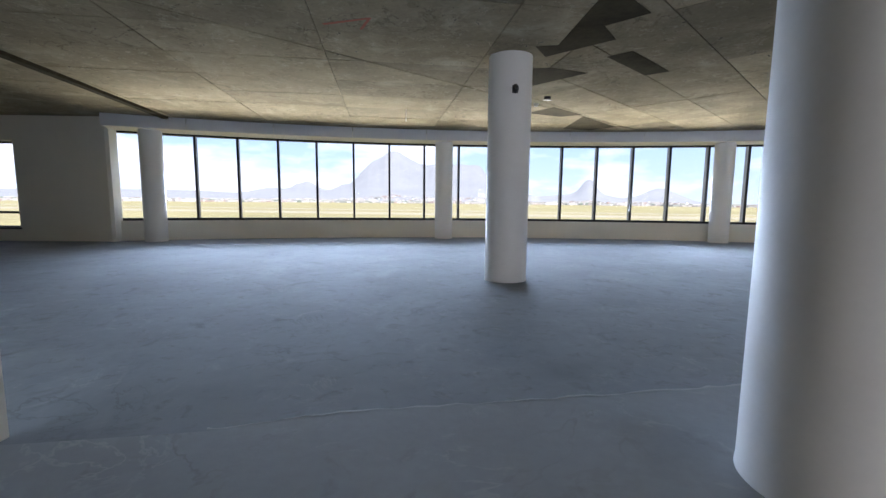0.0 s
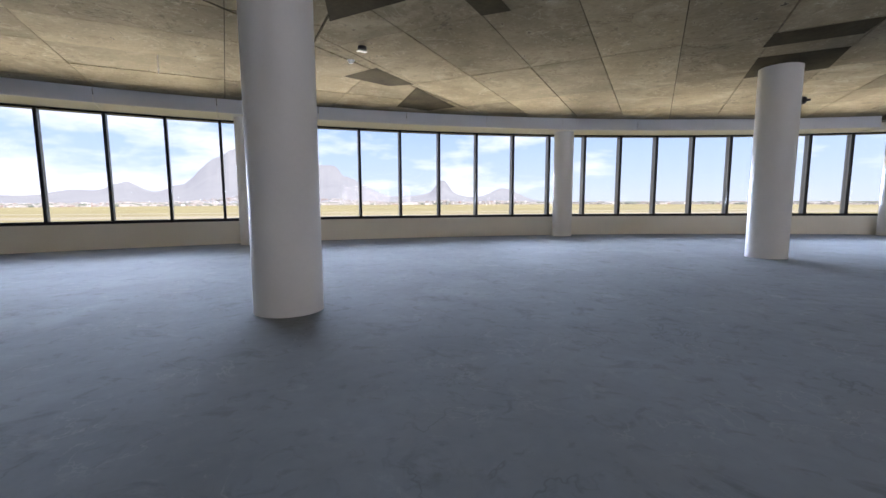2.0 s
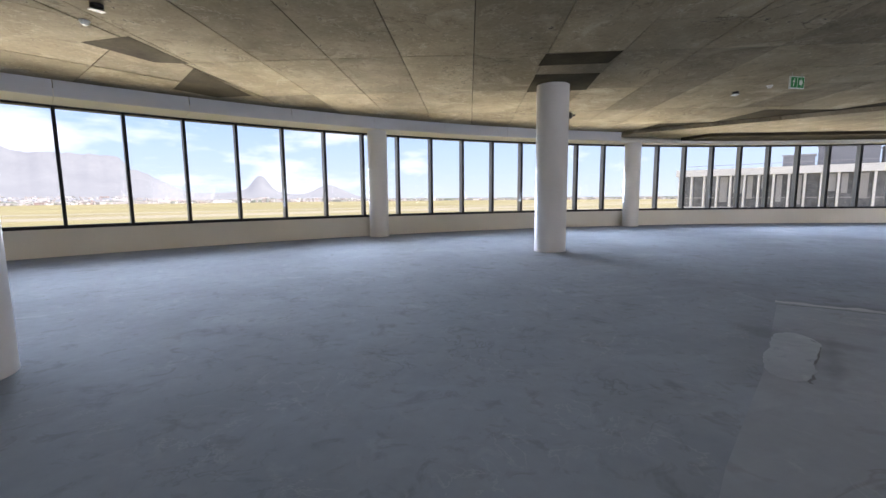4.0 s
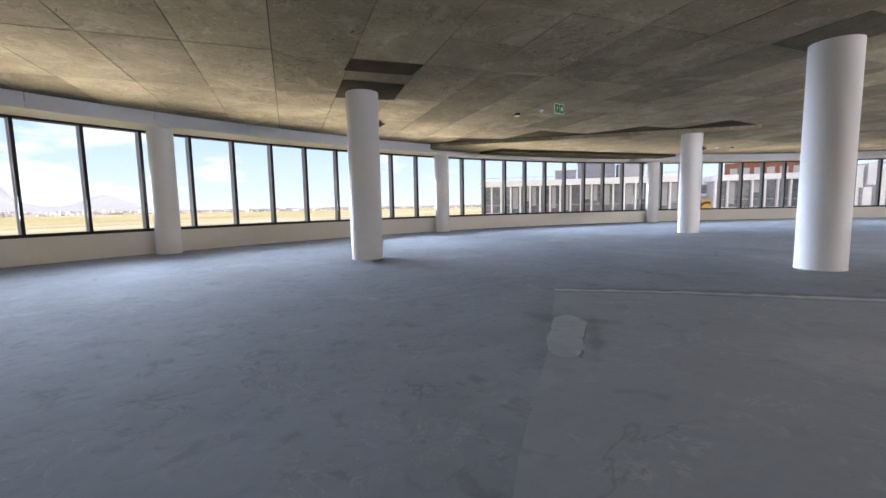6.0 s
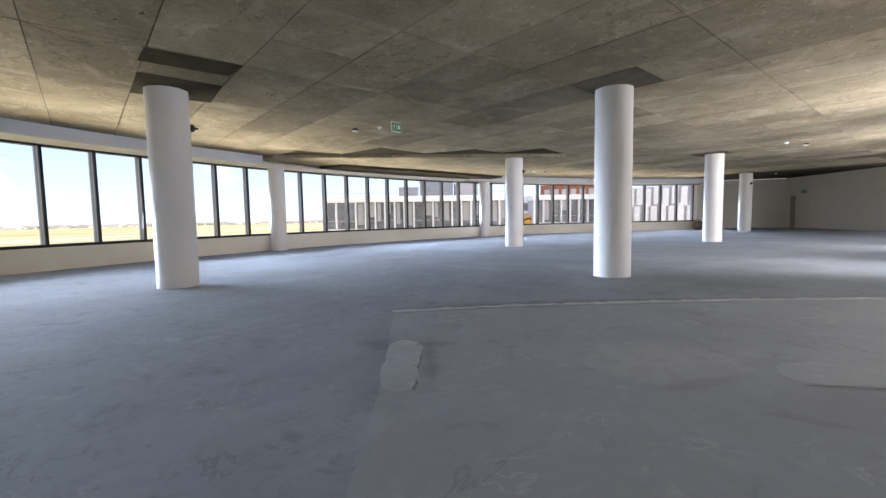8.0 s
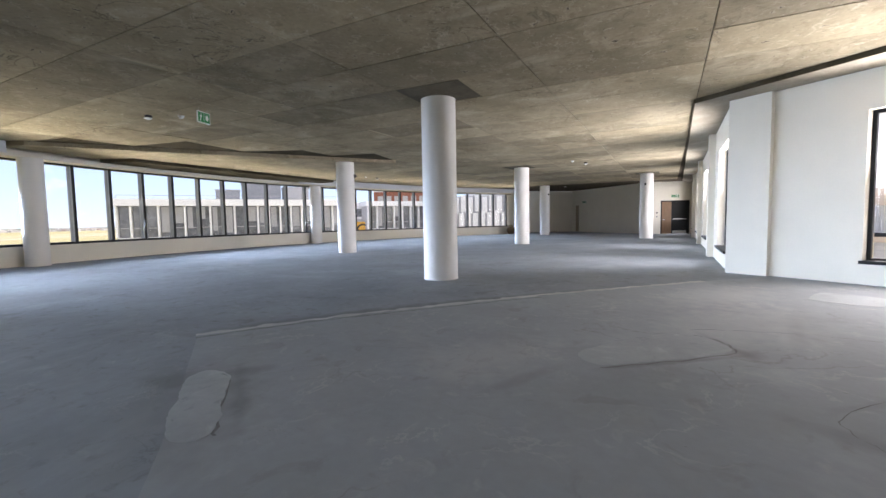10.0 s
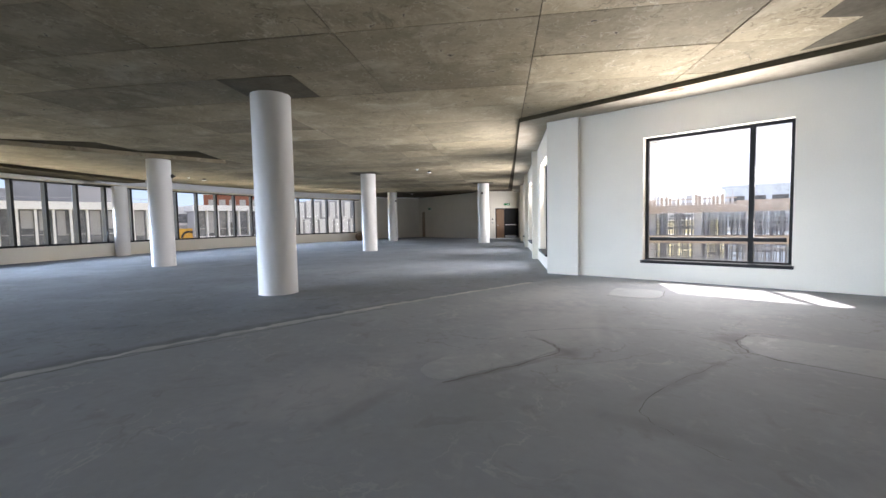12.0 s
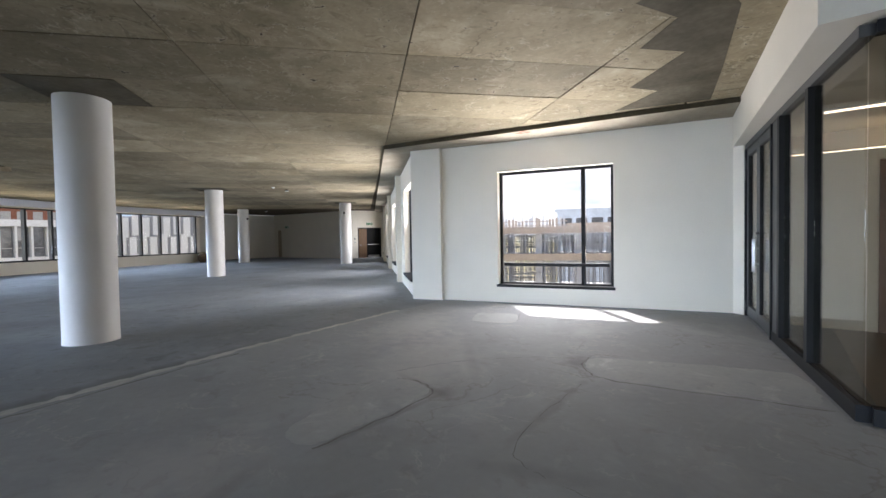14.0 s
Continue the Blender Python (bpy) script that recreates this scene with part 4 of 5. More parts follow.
column_sensor(0.58, 6.62, 0.345, 172, 3.02)
column_sensor(9.33, 8.40, 0.345, 140, 2.95)
column_sensor(19.55, 1.97, 0.345, 195, 2.95)
column_sensor(31.47, -12.5, 0.345, 250, 2.95)
column_sensor(23.1, -14.45, 0.345, 320, 3.0)
for k, (x, y, turn) in enumerate(((6.84, -5.80, 10), (6.93, -5.76, 24), (6.88, -5.70, -28), (6.78, -5.74, 60))):
    c, q = Vector((x, y)), radians(turn)
    u, v = Vector((math.cos(q), math.sin(q))) * 0.10, Vector((-math.sin(q), math.cos(q))) * 0.022
    pts = [(c - u - v)[:], (c + u - v)[:], (c + u + v)[:], (c - u + v)[:]]
    bm = bmesh.new()
    add_prism(bm, pts, 3.5155 + 0.0008 * k, 3.517 + 0.0008 * k)
    tagged(part("paint_mark", bm, RED), "red sprayed setting-out mark on the beam", "paint mark", "ceiling marks")
for pts in ([(-2.0, 5.2), (-1.35, 5.05), (-1.34, 5.09), (-1.99, 5.25)], [(-1.35, 5.05), (-1.55, 5.4), (-1.52, 5.42), (-1.31, 5.06)]):
    bm = bmesh.new()
    add_prism(bm, pts, H - 0.0075, H - 0.0055)
    tagged(part("paint_mark", bm, RED), "red sprayed line on the concrete ceiling", "paint mark", "ceiling marks")

# ---- floor repairs ----
def floor_patch(poly, mat, label, z=0.003):
    bm = bmesh.new()
    add_prism(bm, poly, 0.0006, z)
    return tagged(part("floor_patch", bm, mat), label, "floor patch", "floor repairs")


def rough_edge(corners, seed, wander=0.022, gap=0.035):
    """Outline through the corners with a hand-trowelled, wandering edge."""
    r = random.Random(seed)
    out, drift = [], 0.0
    for share in (0.16, 0.25):                    # round the corners off
        corners = [(a[0] * (1 - f) + b[0] * f, a[1] * (1 - f) + b[1] * f) for a, b in zip(corners, corners[1:] + corners[:1]) for f in (share, 1 - share)]
    for (x0, y0), (x1, y1) in zip(corners, corners[1:] + corners[:1]):
        length = math.hypot(x1 - x0, y1 - y0)
        n = max(1, int(length / gap))
        nx, ny = (y0 - y1) / length, (x1 - x0) / length
        for i in range(n):
            drift = 0.75 * drift + r.uniform(-wander, wander) * 0.5
            f = i / n
            out.append((x0 + (x1 - x0) * f + nx * drift, y0 + (y1 - y0) * f + ny * drift))
    return out


floor_patch(rough_edge([(5.0, 2.93), (6.10, 3.08), (6.26, 3.30), (6.05, 3.42), (5.02, 3.20)], 5, 0.018), SCREED, "pale rectangular screed repair", 0.0045)
floor_patch(rough_edge([(5.44, 0.26), (5.41, -1.08), (5.72, -1.22), (6.0, -1.17), (6.12, -0.8), (5.84, 0.27)], 7), SCREED, "pale trowelled screed repair with rough rim", 0.005)
floor_patch(rough_edge([(6.29, -4.35), (6.68, -5.15), (7.43, -4.88), (7.02, -4.04)], 9, 0.012), SCREED, "square pale screed repair near the window", 0.005)
floor_patch(rough_edge([(4.60, -2.76), (4.28, -2.36), (3.4, -2.52), (2.50, -2.66), (2.70, -3.68), (3.6, -3.42), (4.58, -3.1)], 11, 0.03), SCREED, "long pale screed repair by the glass partition", 0.005)


def ridge(path, width, height, mat, label, seed):
    """Ragged raised seam along a smooth way over the floor."""
    r = random.Random(seed)
    for _ in range(2):                            # round the corners of the way
        soft = [path[0]]
        for (x0, y0), (x1, y1) in zip(path, path[1:]):
            soft += [(0.75 * x0 + 0.25 * x1, 0.75 * y0 + 0.25 * y1), (0.25 * x0 + 0.75 * x1, 0.25 * y0 + 0.75 * y1)]
        path = soft + [path[-1]]
    bm = bmesh.new()
    pts = []
    for (x0, y0), (x1, y1) in zip(path, path[1:]):
        n = max(1, int(math.hypot(x1 - x0, y1 - y0) / 0.09))
        pts += [(x0 + (x1 - x0) * i / n, y0 + (y1 - y0) * i / n) for i in range(n)]
    pts.append(path[-1])
    prev = None
    for i, (x, y) in enumerate(pts):
        a, b = pts[max(0, i - 1)], pts[min(len(pts) - 1, i + 1)]
        d = Vector((b[0] - a[0], b[1] - a[1])).normalized()
        n = Vector((-d.y, d.x))
        w, off = width * r.uniform(0.35, 1.0), r.uniform(-0.02, 0.02)
        c = Vector((x, y)) + n * off
        cur = [bm.verts.new((c.x + n.x * k * w, c.y + n.y * k * w, z)) for k, z in ((-1, 0.0006), (-0.3, height * r.uniform(0.4, 1)), (0.4, height * 0.5), (1, 0.0006))]
        if prev:
            for k in range(3):
                bm.faces.new((prev[k], prev[k + 1], cur[k + 1], cur[k]))
        prev = cur
    return tagged(smooth(part("floor_seam", bm, mat)), label, "floor seam", "floor repairs")


ridge([(7.5, 3.76), (7.9, 2.5), (8.2, 1.1), (8.5, -0.62), (8.66, -1.8), (8.88, -4.2)], 0.105, 0.0065, PALESEAM, "ragged raised seam between two screed pours", 21)
ridge([(7.38, 3.72), (7.78, 2.5), (8.07, 1.1), (8.38, -0.7)], 0.03, 0.006, DARKSCR, "dark edge along the screed seam", 22)
ridge([(-1.5, 1.66), (-0.97, 1.90), (0.04, 2.12), (1.04, 2.34), (2.0, 2.57)], 0.022, 0.006, SCREED, "thin pale seam across the screed", 23)
ridge([(4.39, -2.1), (4.37, -1.2), (4.31, -0.62), (4.2, -0.47), (4.0, -0.39), (3.65, -0.34)], 0.012, 0.0045, DARKSCR, "dark curved crack in the screed", 25)
ridge([(5.43, 0.24), (5.36, -0.4), (5.39, -1.08), (5.55, -1.19), (5.74, -1.24), (5.98, -1.2)], 0.022, 0.0058, DARKSCR, "dark crumbly rim of a screed repair", 26)
ridge([(4.62, -3.08), (4.64, -2.76), (4.50, -2.55), (4.28, -2.34), (3.4, -2.50), (2.5, -2.64)], 0.020, 0.0058, DARKSCR, "dark crumbly rim of a screed repair", 27)
ridge([(6.22, 3.33), (6.12, 3.10), (5.6, 3.02), (5.04, 2.94)], 0.024, 0.0058, DARKSCR, "dark crumbly rim of a screed repair", 28)
ridge([(7.02, -4.03), (6.28, -4.34), (6.66, -5.16)], 0.010, 0.006, DARKSCR, "fine dark edge of a square screed repair", 29)
ridge([(6.2, -1.25), (5.87, -2.0), (5.26, -2.65), (4.7, -2.93)], 0.014, 0.0045, DARKSCR, "faint dark arc across the screed", 30)

# ---- clutter by the far window end ----
sack = thing("rubble_sack", "crumpled brown sack standing by the window end", "sack", at=Matrix.Translation((34.75, -11.2, 0)))
bm = bmesh.new()
bmesh.ops.create_icosphere(bm, subdivisions=4, radius=0.36)
for v in bm.verts:
    n = noise.noise(v.co * 5.0) * 0.07
    v.co = Vector((v.co.x * (1 + n), v.co.y * (1 + n), max(v.co.z * 0.95 + n, -0.30) + 0.30))
smooth(part("bag", bm, material("brown_sackcloth", (0.22, 0.15, 0.08), 0.85, var=0.3, scale=6, fine=60, bump=0.4), sack), 80)
bm = bmesh.new()
cyl(bm, 0.05, 0, 0.56, 0.74, 0.16, 14, r1=0.20)
smooth(part("neck", bm, material("pale_paper", (0.5, 0.42, 0.30), 0.8, var=0.2), sack))

# ---- outdoors ----
GZ = -9.0                                       # ground level below the storey
EYE = Vector((2.1, 2.4, 1.1))                   # middle of the room, from which outdoor bearings are laid off


def out(az, dist, z=0.0):
    a = radians(az)
    return Vector((EYE.x + dist * math.sin(a), EYE.y + dist * math.cos(a), z))


def bump_at(x, c, w, h):
    return h * math.exp(-((x - c) / w) ** 2)


def step(x, a, b):
    t = min(1.0, max(0.0, (x - a) / (b - a)))
    return t * t * (3 - 2 * t)


bm = bmesh.new()
centre = bm.verts.new((0, 0, GZ))
prev = None
for r in (60, 200, 500, 1000, 2000, 4800):
    cur = [bm.verts.new((r * math.cos(2 * math.pi * i / 72), r * math.sin(2 * math.pi * i / 72), GZ)) for i in range(72)]
    for i in range(72):
        j = (i + 1) % 72
        if prev:
            bm.faces.new((prev[i], prev[j], cur[j], cur[i]))
        else:
            bm.faces.new((centre, cur[i], cur[j]))
    prev = cur
ground = part("ground", bm, GRASS)
tagged(ground, "flat dry yellow-green airfield grass reaching the horizon", "ground", kind="structure")


def strip(name, p, q, width, mat, label, z=GZ + 0.05):
    m, length = along(p, q)
    ob = new(name, mesh_of(name, box(0, -width / 2, z - 0.04, length, width / 2, z), mat))
    ob.matrix_basis = m
    return tagged(ob, label, "runway", kind="structure")


RUNWAY = material("pale_runway", (0.25, 0.225, 0.16), 0.85, var=0.12, scale=0.05, fine=1.0)
strip("road", out(-62, 760), out(70, 760), 45, RUNWAY, "pale runway across the airfield")
strip("road", out(-60, 1010), out(70, 900), 30, RUNWAY, "pale taxiway across the airfield", GZ + 0.1)
strip("road", out(30, 330), out(75, 420), 22, RUNWAY, "pale taxiway beside the field", GZ + 0.15)


# Surface whose pale emission imitates the haze in front of it.
def haze_glow_material(name, base, glow, strength, scale):
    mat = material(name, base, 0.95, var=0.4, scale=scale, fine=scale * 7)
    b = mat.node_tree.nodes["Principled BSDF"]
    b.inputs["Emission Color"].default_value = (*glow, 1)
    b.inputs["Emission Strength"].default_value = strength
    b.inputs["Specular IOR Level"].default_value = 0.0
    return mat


# dark rock; its haze is emission, not air
HAZE = haze_glow_material("haze_glow_mountain", (0.085, 0.085, 0.075), (0.68, 0.71, 0.79), HAZE_GLOW, 0.003)


def ridge_angle(a):
    """Height of the skyline in degrees over the level, by bearing."""
    e = 0.25
    e += 4.25 * step(a, -16.4, -12.6) * (1 - 0.28 * step(a, 1.0, 2.2) - 0.72 * step(a, 1.5, 8.6)) + bump_at(a, -10.4, 1.9, 1.7) + bump_at(a, -8.2, 1.6, 0.45) + bump_at(a, -3.0, 4.0, 0.2) - bump_at(a, -7.0, 1.2, 0.15)
    e += bump_at(a, -16.2, 2.4, 1.7) + bump_at(a, -21.3, 2.0, 1.8) + bump_at(a, -25.5, 2.6, 0.9) + bump_at(a, -42.0, 12.0, 0.55) + bump_at(a, -33.0, 5.0, 0.25)
    e += bump_at(a, 15.0, 1.15, 1.75) + bump_at(a, 14.5, 4.0, 0.8) + bump_at(a, 23.1, 2.3, 1.4) + bump_at(a, 8.0, 3.0, 0.35)
    e *= 1 - step(a, 25.5, 28.5)
    rough = noise.noise(Vector((a * 1.3, 3.1, 0))) * 0.12 + noise.noise(Vector((a * 3.3, 7.7, 0))) * 0.07 + noise.noise(Vector((a * 9.0, 1.7, 0))) * 0.05
    return max(0.0, e + rough * min(1.0, e * 0.5))


bm = bmesh.new()
rows = []
for i in range(420):
    az = -75.0 + 104.0 * i / 419
    e = ridge_angle(az)
    top = 4600 * math.tan(radians(e)) + 1.1
    col = []
    for d, f in ((1900, 0.0), (2500, 0.03), (3100, 0.09), (3600, 0.22), (4000, 0.42), (4300, 0.70), (4600, 1.0), (4790, 0.6)):
        wob = 1 + (0.25 * noise.noise(Vector((az * 0.5, d * 0.0012, 2.0))) + 0.09 * noise.noise(Vector((az * 1.7, d * 0.002, 5.0)))) * (1 if 0 < f < 1 else 0)
        p = out(az, d)
        col.append(bm.verts.new((p.x, p.y, GZ + (top - GZ) * f * wob)))
    rows.append(col)
for p, q in zip(rows, rows[1:]):
    for k in range(7):
        bm.faces.new((p[k], p[k + 1], q[k + 1], q[k]))
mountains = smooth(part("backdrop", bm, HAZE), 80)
tagged(mountains, "flat-topped mountain range beyond the city with haze painted in as glow", "mountains", kind="structure")

# a weaker haze glow is painted over the house colours
CITY = haze_glow_material("haze_glow_city", (0.52, 0.47, 0.42), (0.75, 0.72, 0.74), HAZE_GLOW * 0.4, 0.01)
geo = CITY.node_tree.nodes.new("ShaderNodeNewGeometry")
cr = CITY.node_tree.nodes.new("ShaderNodeValToRGB")
cr.color_ramp.interpolation = "CONSTANT"
cr.color_ramp.elements[0].color = (0.30, 0.285, 0.26, 1)
cr.color_ramp.elements[1].position, cr.color_ramp.elements[1].color = 0.45, (0.21, 0.145, 0.115, 1)
for pos, colour in ((0.58, (0.25, 0.23, 0.21, 1)), (0.72, (0.13, 0.14, 0.12, 1)), (0.86, (0.40, 0.395, 0.39, 1))):
    cr.color_ramp.elements.new(pos).color = colour
CITY.node_tree.links.new(geo.outputs["Random Per Island"], cr.inputs["Fac"])
CITY.node_tree.links.new(cr.outputs["Color"], CITY.node_tree.nodes["Principled BSDF"].inputs["Base Color"])
r = random.Random(12)
bm = bmesh.new()
for i in range(9500):
    az = r.uniform(-72, 75)
    d = 1250 + 1750 * r.random() ** 1.6
    e = ridge_angle(az) if az < 28 else 0.0
    lift = 0.08 * max(0.0, (d - 1900) / 1100) * 4600 * math.tan(radians(e))
    w, h = r.uniform(3, 11), r.uniform(2.2, 4.5)
    if 12 < az < 26 and r.random() < 0.10:
        w, h = r.uniform(6, 10), r.uniform(5, 11)
    if r.random() < 0.03:
        w, h = r.uniform(25, 50), r.uniform(4, 6.5)
    p = out(az, d)
    m = Matrix.Translation((p.x, p.y, GZ + lift - 1)) @ Matrix.Rotation(r.uniform(0, 3.1), 4, "Z")
    add_box(bm, -w / 2, -w * 0.3, 0, w / 2, w * 0.3, h + 1, m)
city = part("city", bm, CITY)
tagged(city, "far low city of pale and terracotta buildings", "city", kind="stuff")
r = random.Random(5)
bm = bmesh.new()
for i in range(700):
    az, d = r.uniform(-72, 78), r.uniform(1250, 2300)
    p = out(az, d)
    m = Matrix.Translation((p.x, p.y, GZ + 2)) @ Matrix.Diagonal((r.uniform(5, 16), r.uniform(5, 16), r.uniform(2.5, 5.5), 1))
    bmesh.ops.create_icosphere(bm, subdivisions=1, radius=1.0, matrix=m)
# tree crowns carry half the painted haze glow
woods = part("trees", bm, haze_glow_material("haze_glow_trees", (0.10, 0.12, 0.07), (0.6, 0.62, 0.66), HAZE_GLOW * 0.5, 0.05))
tagged(woods, "far scattered dark green trees along the city edge", "trees", kind="stuff")

# neighbouring buildings
FIN = material("white_painted_concrete", (0.84, 0.84, 0.84), 0.6, var=0.06, scale=0.8, fine=8)
DIM = material("dim_office_glass", (0.26, 0.27, 0.29), 0.12, var=0.5, scale=0.5, fine=2, coat=0.3)
PLANT = material("dark_grey_roof_plant", (0.19, 0.20, 0.22), 0.6, var=0.2, scale=1.5, fine=10)
GREYWALL = material("grey_rendered_wall", (0.46, 0.47, 0.50), 0.7, var=0.1, scale=0.6, fine=10)
ROOF = material("grey_roof_felt", (0.28, 0.28, 0.29), 0.8, var=0.1, scale=0.6, fine=10)
BRICK = material("red_brick", (0.30, 0.12, 0.08), 0.8, var=0.2, scale=1.5, fine=20)
BLIND = material("pale_blinds", (0.45, 0.45, 0.46), 0.7, var=0.1, scale=2, fine=20)


def fin_block(p, q, depth, top, label, spacing=1.5, storeys=3, fascia=0.65):
    """Office block with white fins in front of dark glazing; the front runs from p to q."""
    m, length = along(p, q)
    ob = thing("office_building", label, "building", "neighbouring buildings", at=m)
    part("wall", box(0.0, 0.55, GZ, length, depth, top - fascia), GREYWALL, ob)
    part("roof", box(-0.3, -0.25, top - fascia, length + 0.3, depth + 0.2, top), FIN, ob, "white roof fascia")
    r = random.Random(int(length * 10))
    fin_me, z1 = None, top - fascia
    for sidx in range(storeys):
        z0 = z1 - 3.0
        part("spandrel", box(0, 0.0, z0 - 0.6, length, 0.5, z0), FIN, ob)
        n = int(length / spacing)
        for k in range(n + 1):
            x = k * length / n
            if k < n:
                if sidx == 0:
                    pane = part("window", box(x + 0.12, 0.40, z0, x + length / n - 0.12, 0.45, z1), DIM, ob)
                    if r.random() < 0.45:
                        part("blind", box(x + 0.2, 0.36, z0 + r.uniform(0.2, 1.8), x + length / n * r.uniform(0.5, 0.9), 0.39, z1 - 0.1), BLIND, pane)
                    part("rail", box(x + 0.12, 0.30, z0 + 0.85, x + length / n - 0.12, 0.34, z0 + 0.92), BLIND, pane)
            fin_me = fin_me or mesh_of("fin", box(-0.08, -0.1, 0, 0.08, 0.5, 3.0), FIN)
            f = new("fin", fin_me)
            f.parent, f.matrix_basis = ob, Matrix.Translation((x, 0, z0))
        z1 = z0 - 0.6
    return ob, m, length


# the fronts run so that their left side faces away from the room
fin_block(out(66.5, 50), out(90.5, 50), 14, 3.68, "white finned office block with dark glazing", spacing=1.08)
m_b, len_b = along(out(66.5, 50), out(90.5, 50))


def roof_box(name, m, x0, x1, y0, y1, z0, z1, label, mat=PLANT):
    ob = thing(name, label, "roof plant", "roof plant", at=m)
    part("housing", box(x0, y0, z0, x1, y1, z1, bevel=0.03), mat, ob)
    part("coping", box(x0 - 0.08, y0 - 0.08, z1, x1 + 0.08, y1 + 0.08, z1 + 0.1), ROOF, ob)
    return ob


roof_box("plant_room", m_b, 10.6, 14.6, 3.0, 7.0, 3.68, 5.6, "grey rooftop plant room on the white office block")
roof_box("plant_room", m_b, 8.1, 10.4, 2.5, 5.0, 3.68, 4.75, "low grey rooftop plant housing")
roof_box("plant_room", m_b, 14.9, 17.6, 2.8, 5.5, 3.68, 5.15, "dark grey louvred rooftop plant", ROOF)
rail = thing("roof_rail", "thin metal safety rail along the roof edge", "railing", at=m_b)
part("top_bar", box(0, 0.2, 4.02, len_b, 0.24, 4.06), ROOF, rail)
for k in range(15):
    part("post", box(k * len_b / 14 - 0.02, 0.2, 3.68, k * len_b / 14 + 0.02, 0.24, 4.02), ROOF, rail)

m_2, _ = along(out(89.5, 62), out(94.0, 62))
ob = thing("office_building", "white topped office block with grey lower wall", "building", "neighbouring buildings", at=m_2)
part("wall", box(0, 0, GZ, 6.5, 9, 1.6), GREYWALL, ob)
part("upper_wall", box(-0.1, -0.15, 1.6, 6.6, 9, 3.9), FIN, ob, "white upper wall")
for k in range(5):
    part("window", box(0.3 + 1.25 * k, -0.19, 1.9, 1.2 + 1.25 * k, -0.14, 3.0), DIM, ob)
sign = thing("sign_board", "yellow board with a dark arched shape", "sign", at=m_2)
part("board", box(2.6, -2.2, GZ, 4.9, -2.0, 1.2), material("yellow_board", (0.75, 0.42, 0.06), 0.5, var=0.05), sign)
bm = bmesh.new()
add_prism(bm, [(3.75 + rr * math.cos(t), 0.1 + rr * math.sin(t)) for rr, ts in ((0.85, range(0, 9)), (0.6, range(8, -1, -1))) for t in [math.pi * k / 8 for k in ts]], 2.2, 2.24)
bmesh.ops.transform(bm, matrix=Matrix.Rotation(math.pi / 2, 4, "X"), verts=bm.verts)
part("arch", bm, BLACK, sign)
fin_block(out(93.8, 58), out(104.5, 62), 12, 3.9, "white finned office block further along the street", spacing=1.1, storeys=2)
m_3, _ = along(out(94.5, 92), out(102.5, 92))
ob = thing("brick_building", "red brick block with rows of pale windows", "building", "neighbouring buildings", at=m_3)
part("wall", box(0, 0, GZ, 13, 10, 7.4), BRICK, ob)
part("roof", box(-0.2, -0.2, 7.4, 13.2, 10.2, 7.7), FIN, ob)
for k in range(7):
    part("window", box(0.8 + 1.75 * k, -0.05, 5.1, 1.9 + 1.75 * k, 0.02, 6.5), BLIND, ob)
m_4, len_4 = along(out(104.0, 56), out(116.0, 52))
ob = thing("panel_building", "office block clad in staggered pale grey panels", "building", "neighbouring buildings", at=m_4)
part("wall", box(0, 0.2, GZ, len_4, 10, 4.2), GREYWALL, ob)
pan = mesh_of("panel", box(0, -0.14, 0, 0.62, 0.0, 2.05), FIN)
r = random.Random(3)
for k in range(int(len_4 / 0.95)):
    for j in range(-1, 2):
        f = new("panel", pan)
        f.parent = ob
        f.matrix_basis = Matrix.Translation((0.95 * k + (0.3 if j % 2 else 0), r.uniform(0.0, 0.14), 2.0 * j + (0.25 if (k + j) % 2 else 0)))
roof_box("plant_room", m_4, 2.0, 6.0, 3.0, 6.0, 4.2, 5.2, "pale rooftop plant room", FIN)

# ---- building site beyond the square window ----
SHUTTER = material("orange_shuttering_ply", (0.66, 0.55, 0.45), 0.7, var=0.2, scale=1.0, fine=12)
RAWCON = material("fresh_grey_concrete", (0.72, 0.73, 0.76), 0.8, var=0.15, scale=0.8, fine=10)
PROP = material("galvanised_prop", (0.62, 0.64, 0.70), 0.5, metal=0.0, var=0.2, scale=3)
m_c, len_c = along(out(174, 36), out(134, 38))
# added pale sheet on the ground that reflects sun into the shaded storeys
SITE_BOUNCE = material("pale_bounce_ground", (0.55, 0.50, 0.43), 0.9, var=0.2, scale=0.3, fine=3)
yard = new("ground", mesh_of("ground", box(-12, -30, GZ + 0.02, 40, 26, GZ + 0.06), SITE_BOUNCE))
yard.matrix_basis = m_c
tagged(yard, "pale ground added to bounce light up at the building site", "ground", kind="structure")
site = thing("unfinished_building", "concrete frame under construction with orange shuttering", "building", at=m_c)
for z in (1.75, -0.35, -3.2, -6.2):
    part("slab", box(0, -8, z, 25, 0.0, z + 0.28), RAWCON, site)
    part("edge_form", box(-0.1, 0.0, z - 0.12, 25.1, 0.08, z + 0.42), SHUTTER if z in (1.75, -0.35) else RAWCON, site)
col_me = mesh_of("pillar", box(-0.25, -0.25, 0, 0.25, 0.25, 1.0), RAWCON)
for k in range(9):
    for y in (-0.9, -6.8):
        for z0, z1 in ((GZ, -6.2), (-5.92, -3.2), (-2.92, -0.35), (-0.07, 1.75)):
            f = new("pillar", col_me)
            f.parent, f.matrix_basis = site, Matrix.Translation((0.8 + 2.95 * k, y, z0)) @ Matrix.Diagonal((1, 1, z1 - z0, 1))
r = random.Random(8)
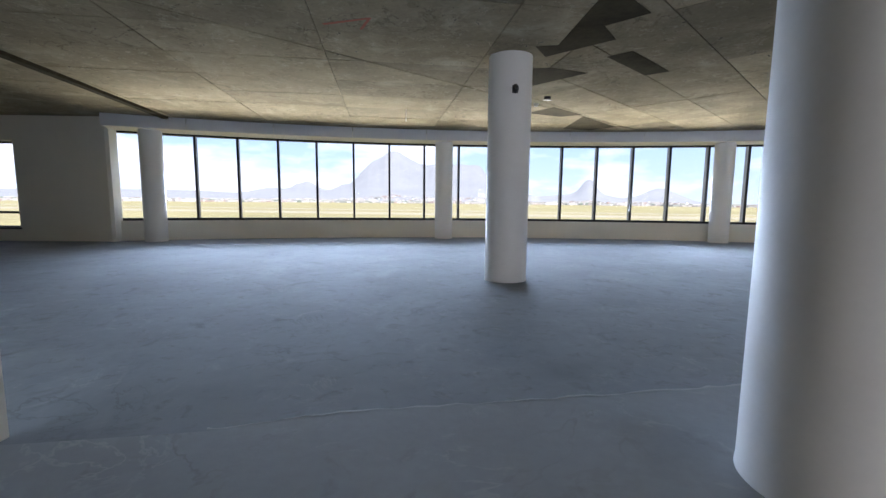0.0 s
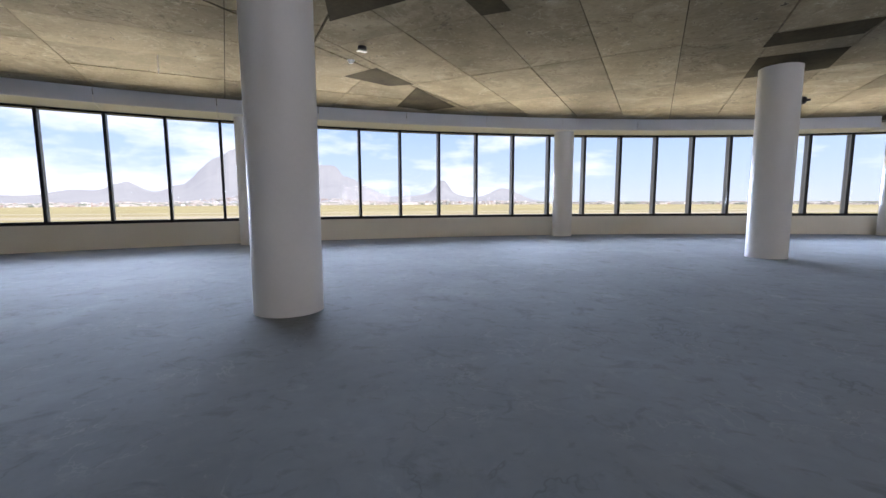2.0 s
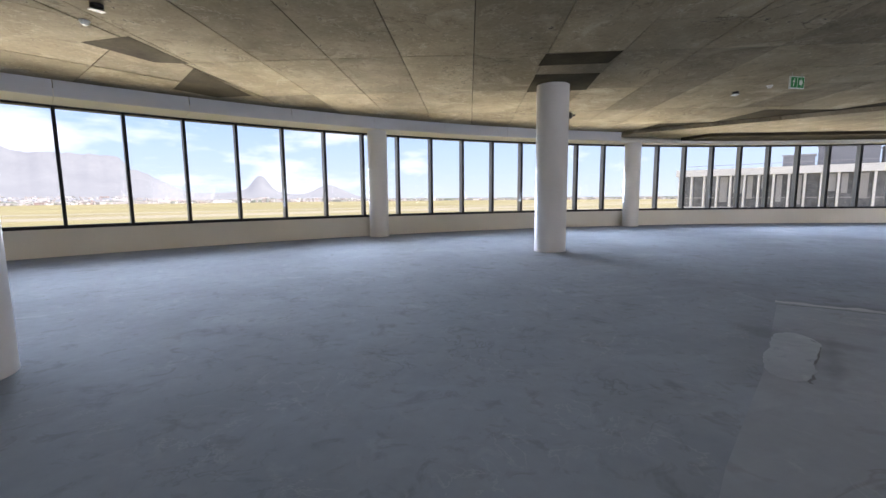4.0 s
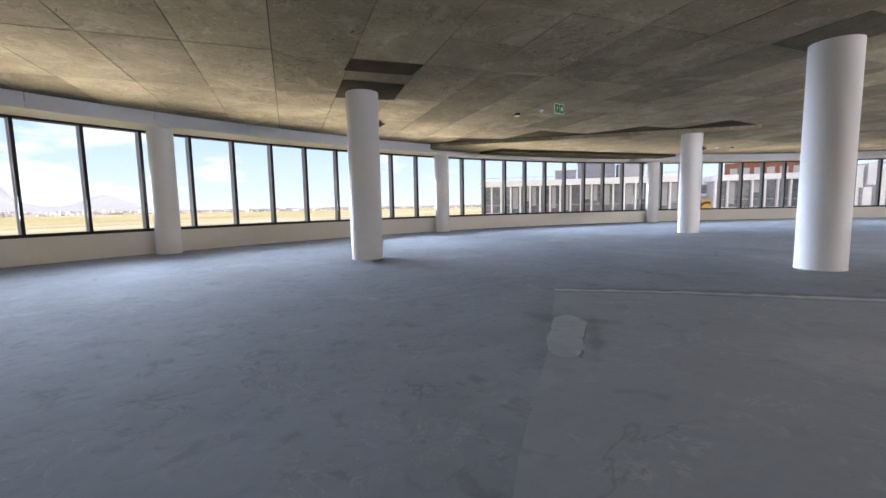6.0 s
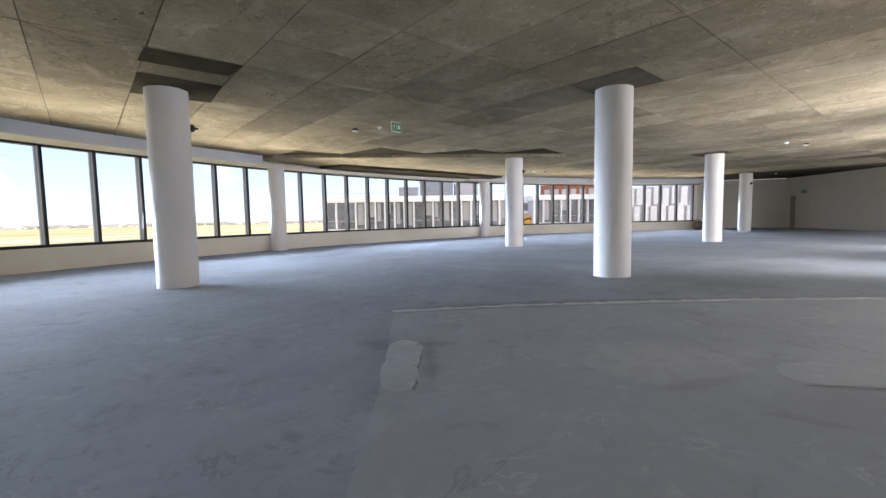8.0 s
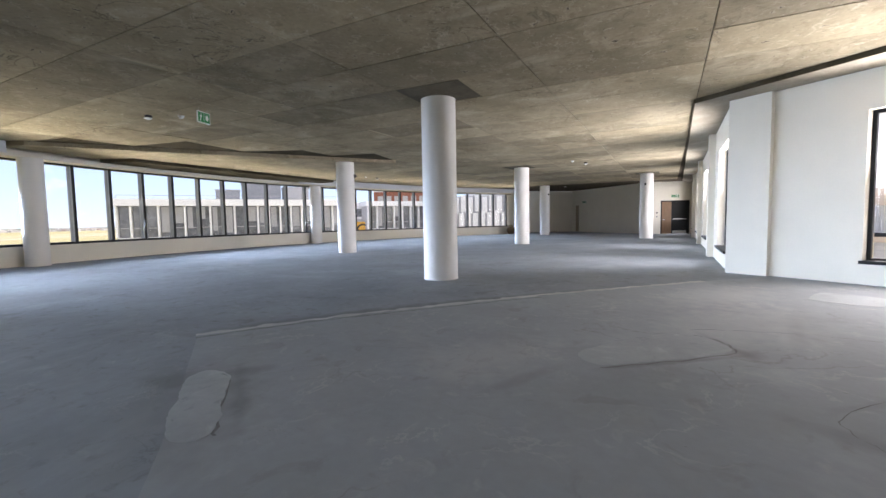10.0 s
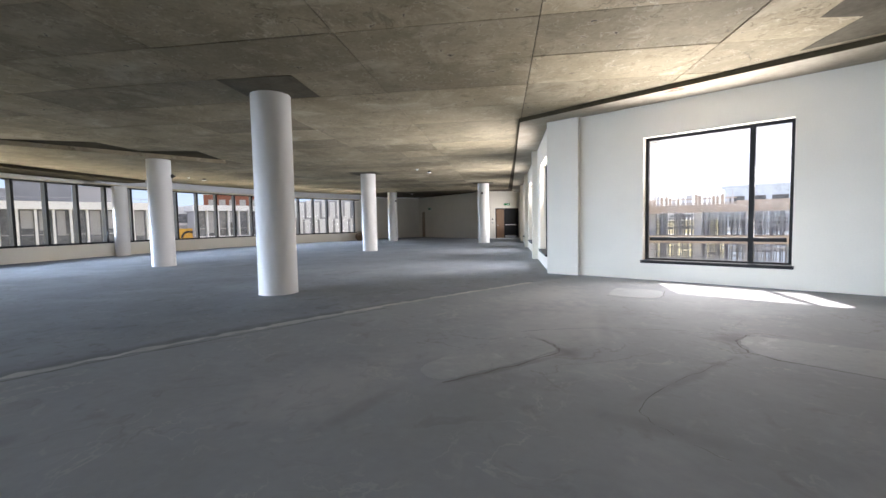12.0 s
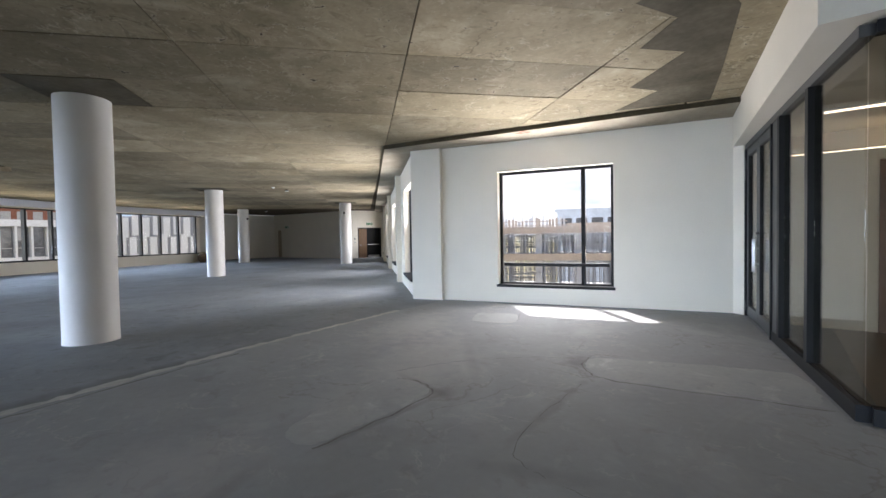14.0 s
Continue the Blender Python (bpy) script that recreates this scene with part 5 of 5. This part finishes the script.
for k in range(52):                               # shuttered column cages on the top slab
    x = 10.6 + 0.275 * k + r.uniform(-0.05, 0.05)
    h = 0.78 + 0.12 * math.sin(k * 0.9) + r.uniform(-0.08, 0.08)
    part("column_form", box(x, -2.5, 2.03, x + r.uniform(0.13, 0.24), -2.35, 2.03 + h), SHUTTER if r.random() < 0.5 else RAWCON, site)
    if k % 3 == 0:
        part("starter_bar", box(x + 0.05, -2.45, 2.03 + h, x + 0.10, -2.40, 2.5 + h * r.uniform(0.9, 1.1)), PROP, site)
for z in (2.3, 2.62):
    part("form_rail", box(10.4, -2.33, z, 25.0, -2.27, z + 0.06), SHUTTER, site)
part("parapet_form", box(4.0, -2.5, 2.03, 10.4, -2.3, 2.45), SHUTTER, site)
bm = bmesh.new()
for z0, z1 in ((-0.07, 1.75), (-2.92, -0.35)):
    for k in range(420):
        x, y = r.uniform(0, 25), -0.25 - 6.5 * r.random() ** 1.3
        cyl(bm, x, y, z0, z1, 0.03, 6)
    for k in range(190):
        x, y, z = r.uniform(0, 22), r.uniform(-6, -0.3), z0 + (z1 - z0) * r.uniform(0.2, 0.9)
        add_box(bm, x, y, z, x + r.uniform(1, 3), y + 0.05, z + 0.05)
props = part("props", bm, PROP)
props.matrix_basis = m_c
tagged(props, "dense steel props and scaffold tubes between the slabs", "scaffold props", kind="stuff")
m_5, _ = along(out(168, 80), out(157.2, 80))
ob = thing("office_building", "pale blue glazed office block beyond the building site", "building", "neighbouring buildings", at=m_5)
# cladding emits a little to imitate haze before the block
PALEBLUE = haze_glow_material("haze_glow_blue_cladding", (0.55, 0.62, 0.70), (0.70, 0.78, 0.92), 0.25, 0.5)
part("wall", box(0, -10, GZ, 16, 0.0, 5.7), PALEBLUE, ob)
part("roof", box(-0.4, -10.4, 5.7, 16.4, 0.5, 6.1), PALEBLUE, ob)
for j in range(3):
    part("ledge", box(-0.5, 0.0, -3.5 + 2.9 * j, 16.3, 0.45, -3.1 + 2.9 * j), FIN, ob)
    for k in range(6):
        part("window", box(0.5 + 2.6 * k, 0.0, -2.9 + 2.9 * j, 2.4 + 2.6 * k, 0.06, -1.3 + 2.9 * j), DIM, ob)
crane = thing("tower_crane", "thin yellow lattice tower crane mast", "crane", at=Matrix.Translation(out(149.2, 85, 0)))
# mast paled by an emissive haze tint, not by worn paint
YEL = haze_glow_material("haze_glow_crane_yellow", (0.62, 0.56, 0.46), (0.85, 0.85, 0.88), 0.3, 1.0)
for x in (-0.5, 0.5):
    for y in (-0.5, 0.5):
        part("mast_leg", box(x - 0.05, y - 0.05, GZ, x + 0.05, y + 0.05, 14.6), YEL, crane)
bm = bmesh.new()
for k in range(20):
    z = GZ + 1.18 * k
    for y in (-0.5, 0.5):
        m = Matrix.Translation((0, y, z + 0.59)) @ Matrix.Rotation((0.87 if k % 2 else -0.87), 4, "Y")
        add_box(bm, -0.75, -0.04, -0.04, 0.75, 0.04, 0.04, m)
part("bracing", bm, YEL, crane)
part("slewing_head", box(-0.9, -0.9, 14.6, 0.9, 0.9, 15.4), YEL, crane)
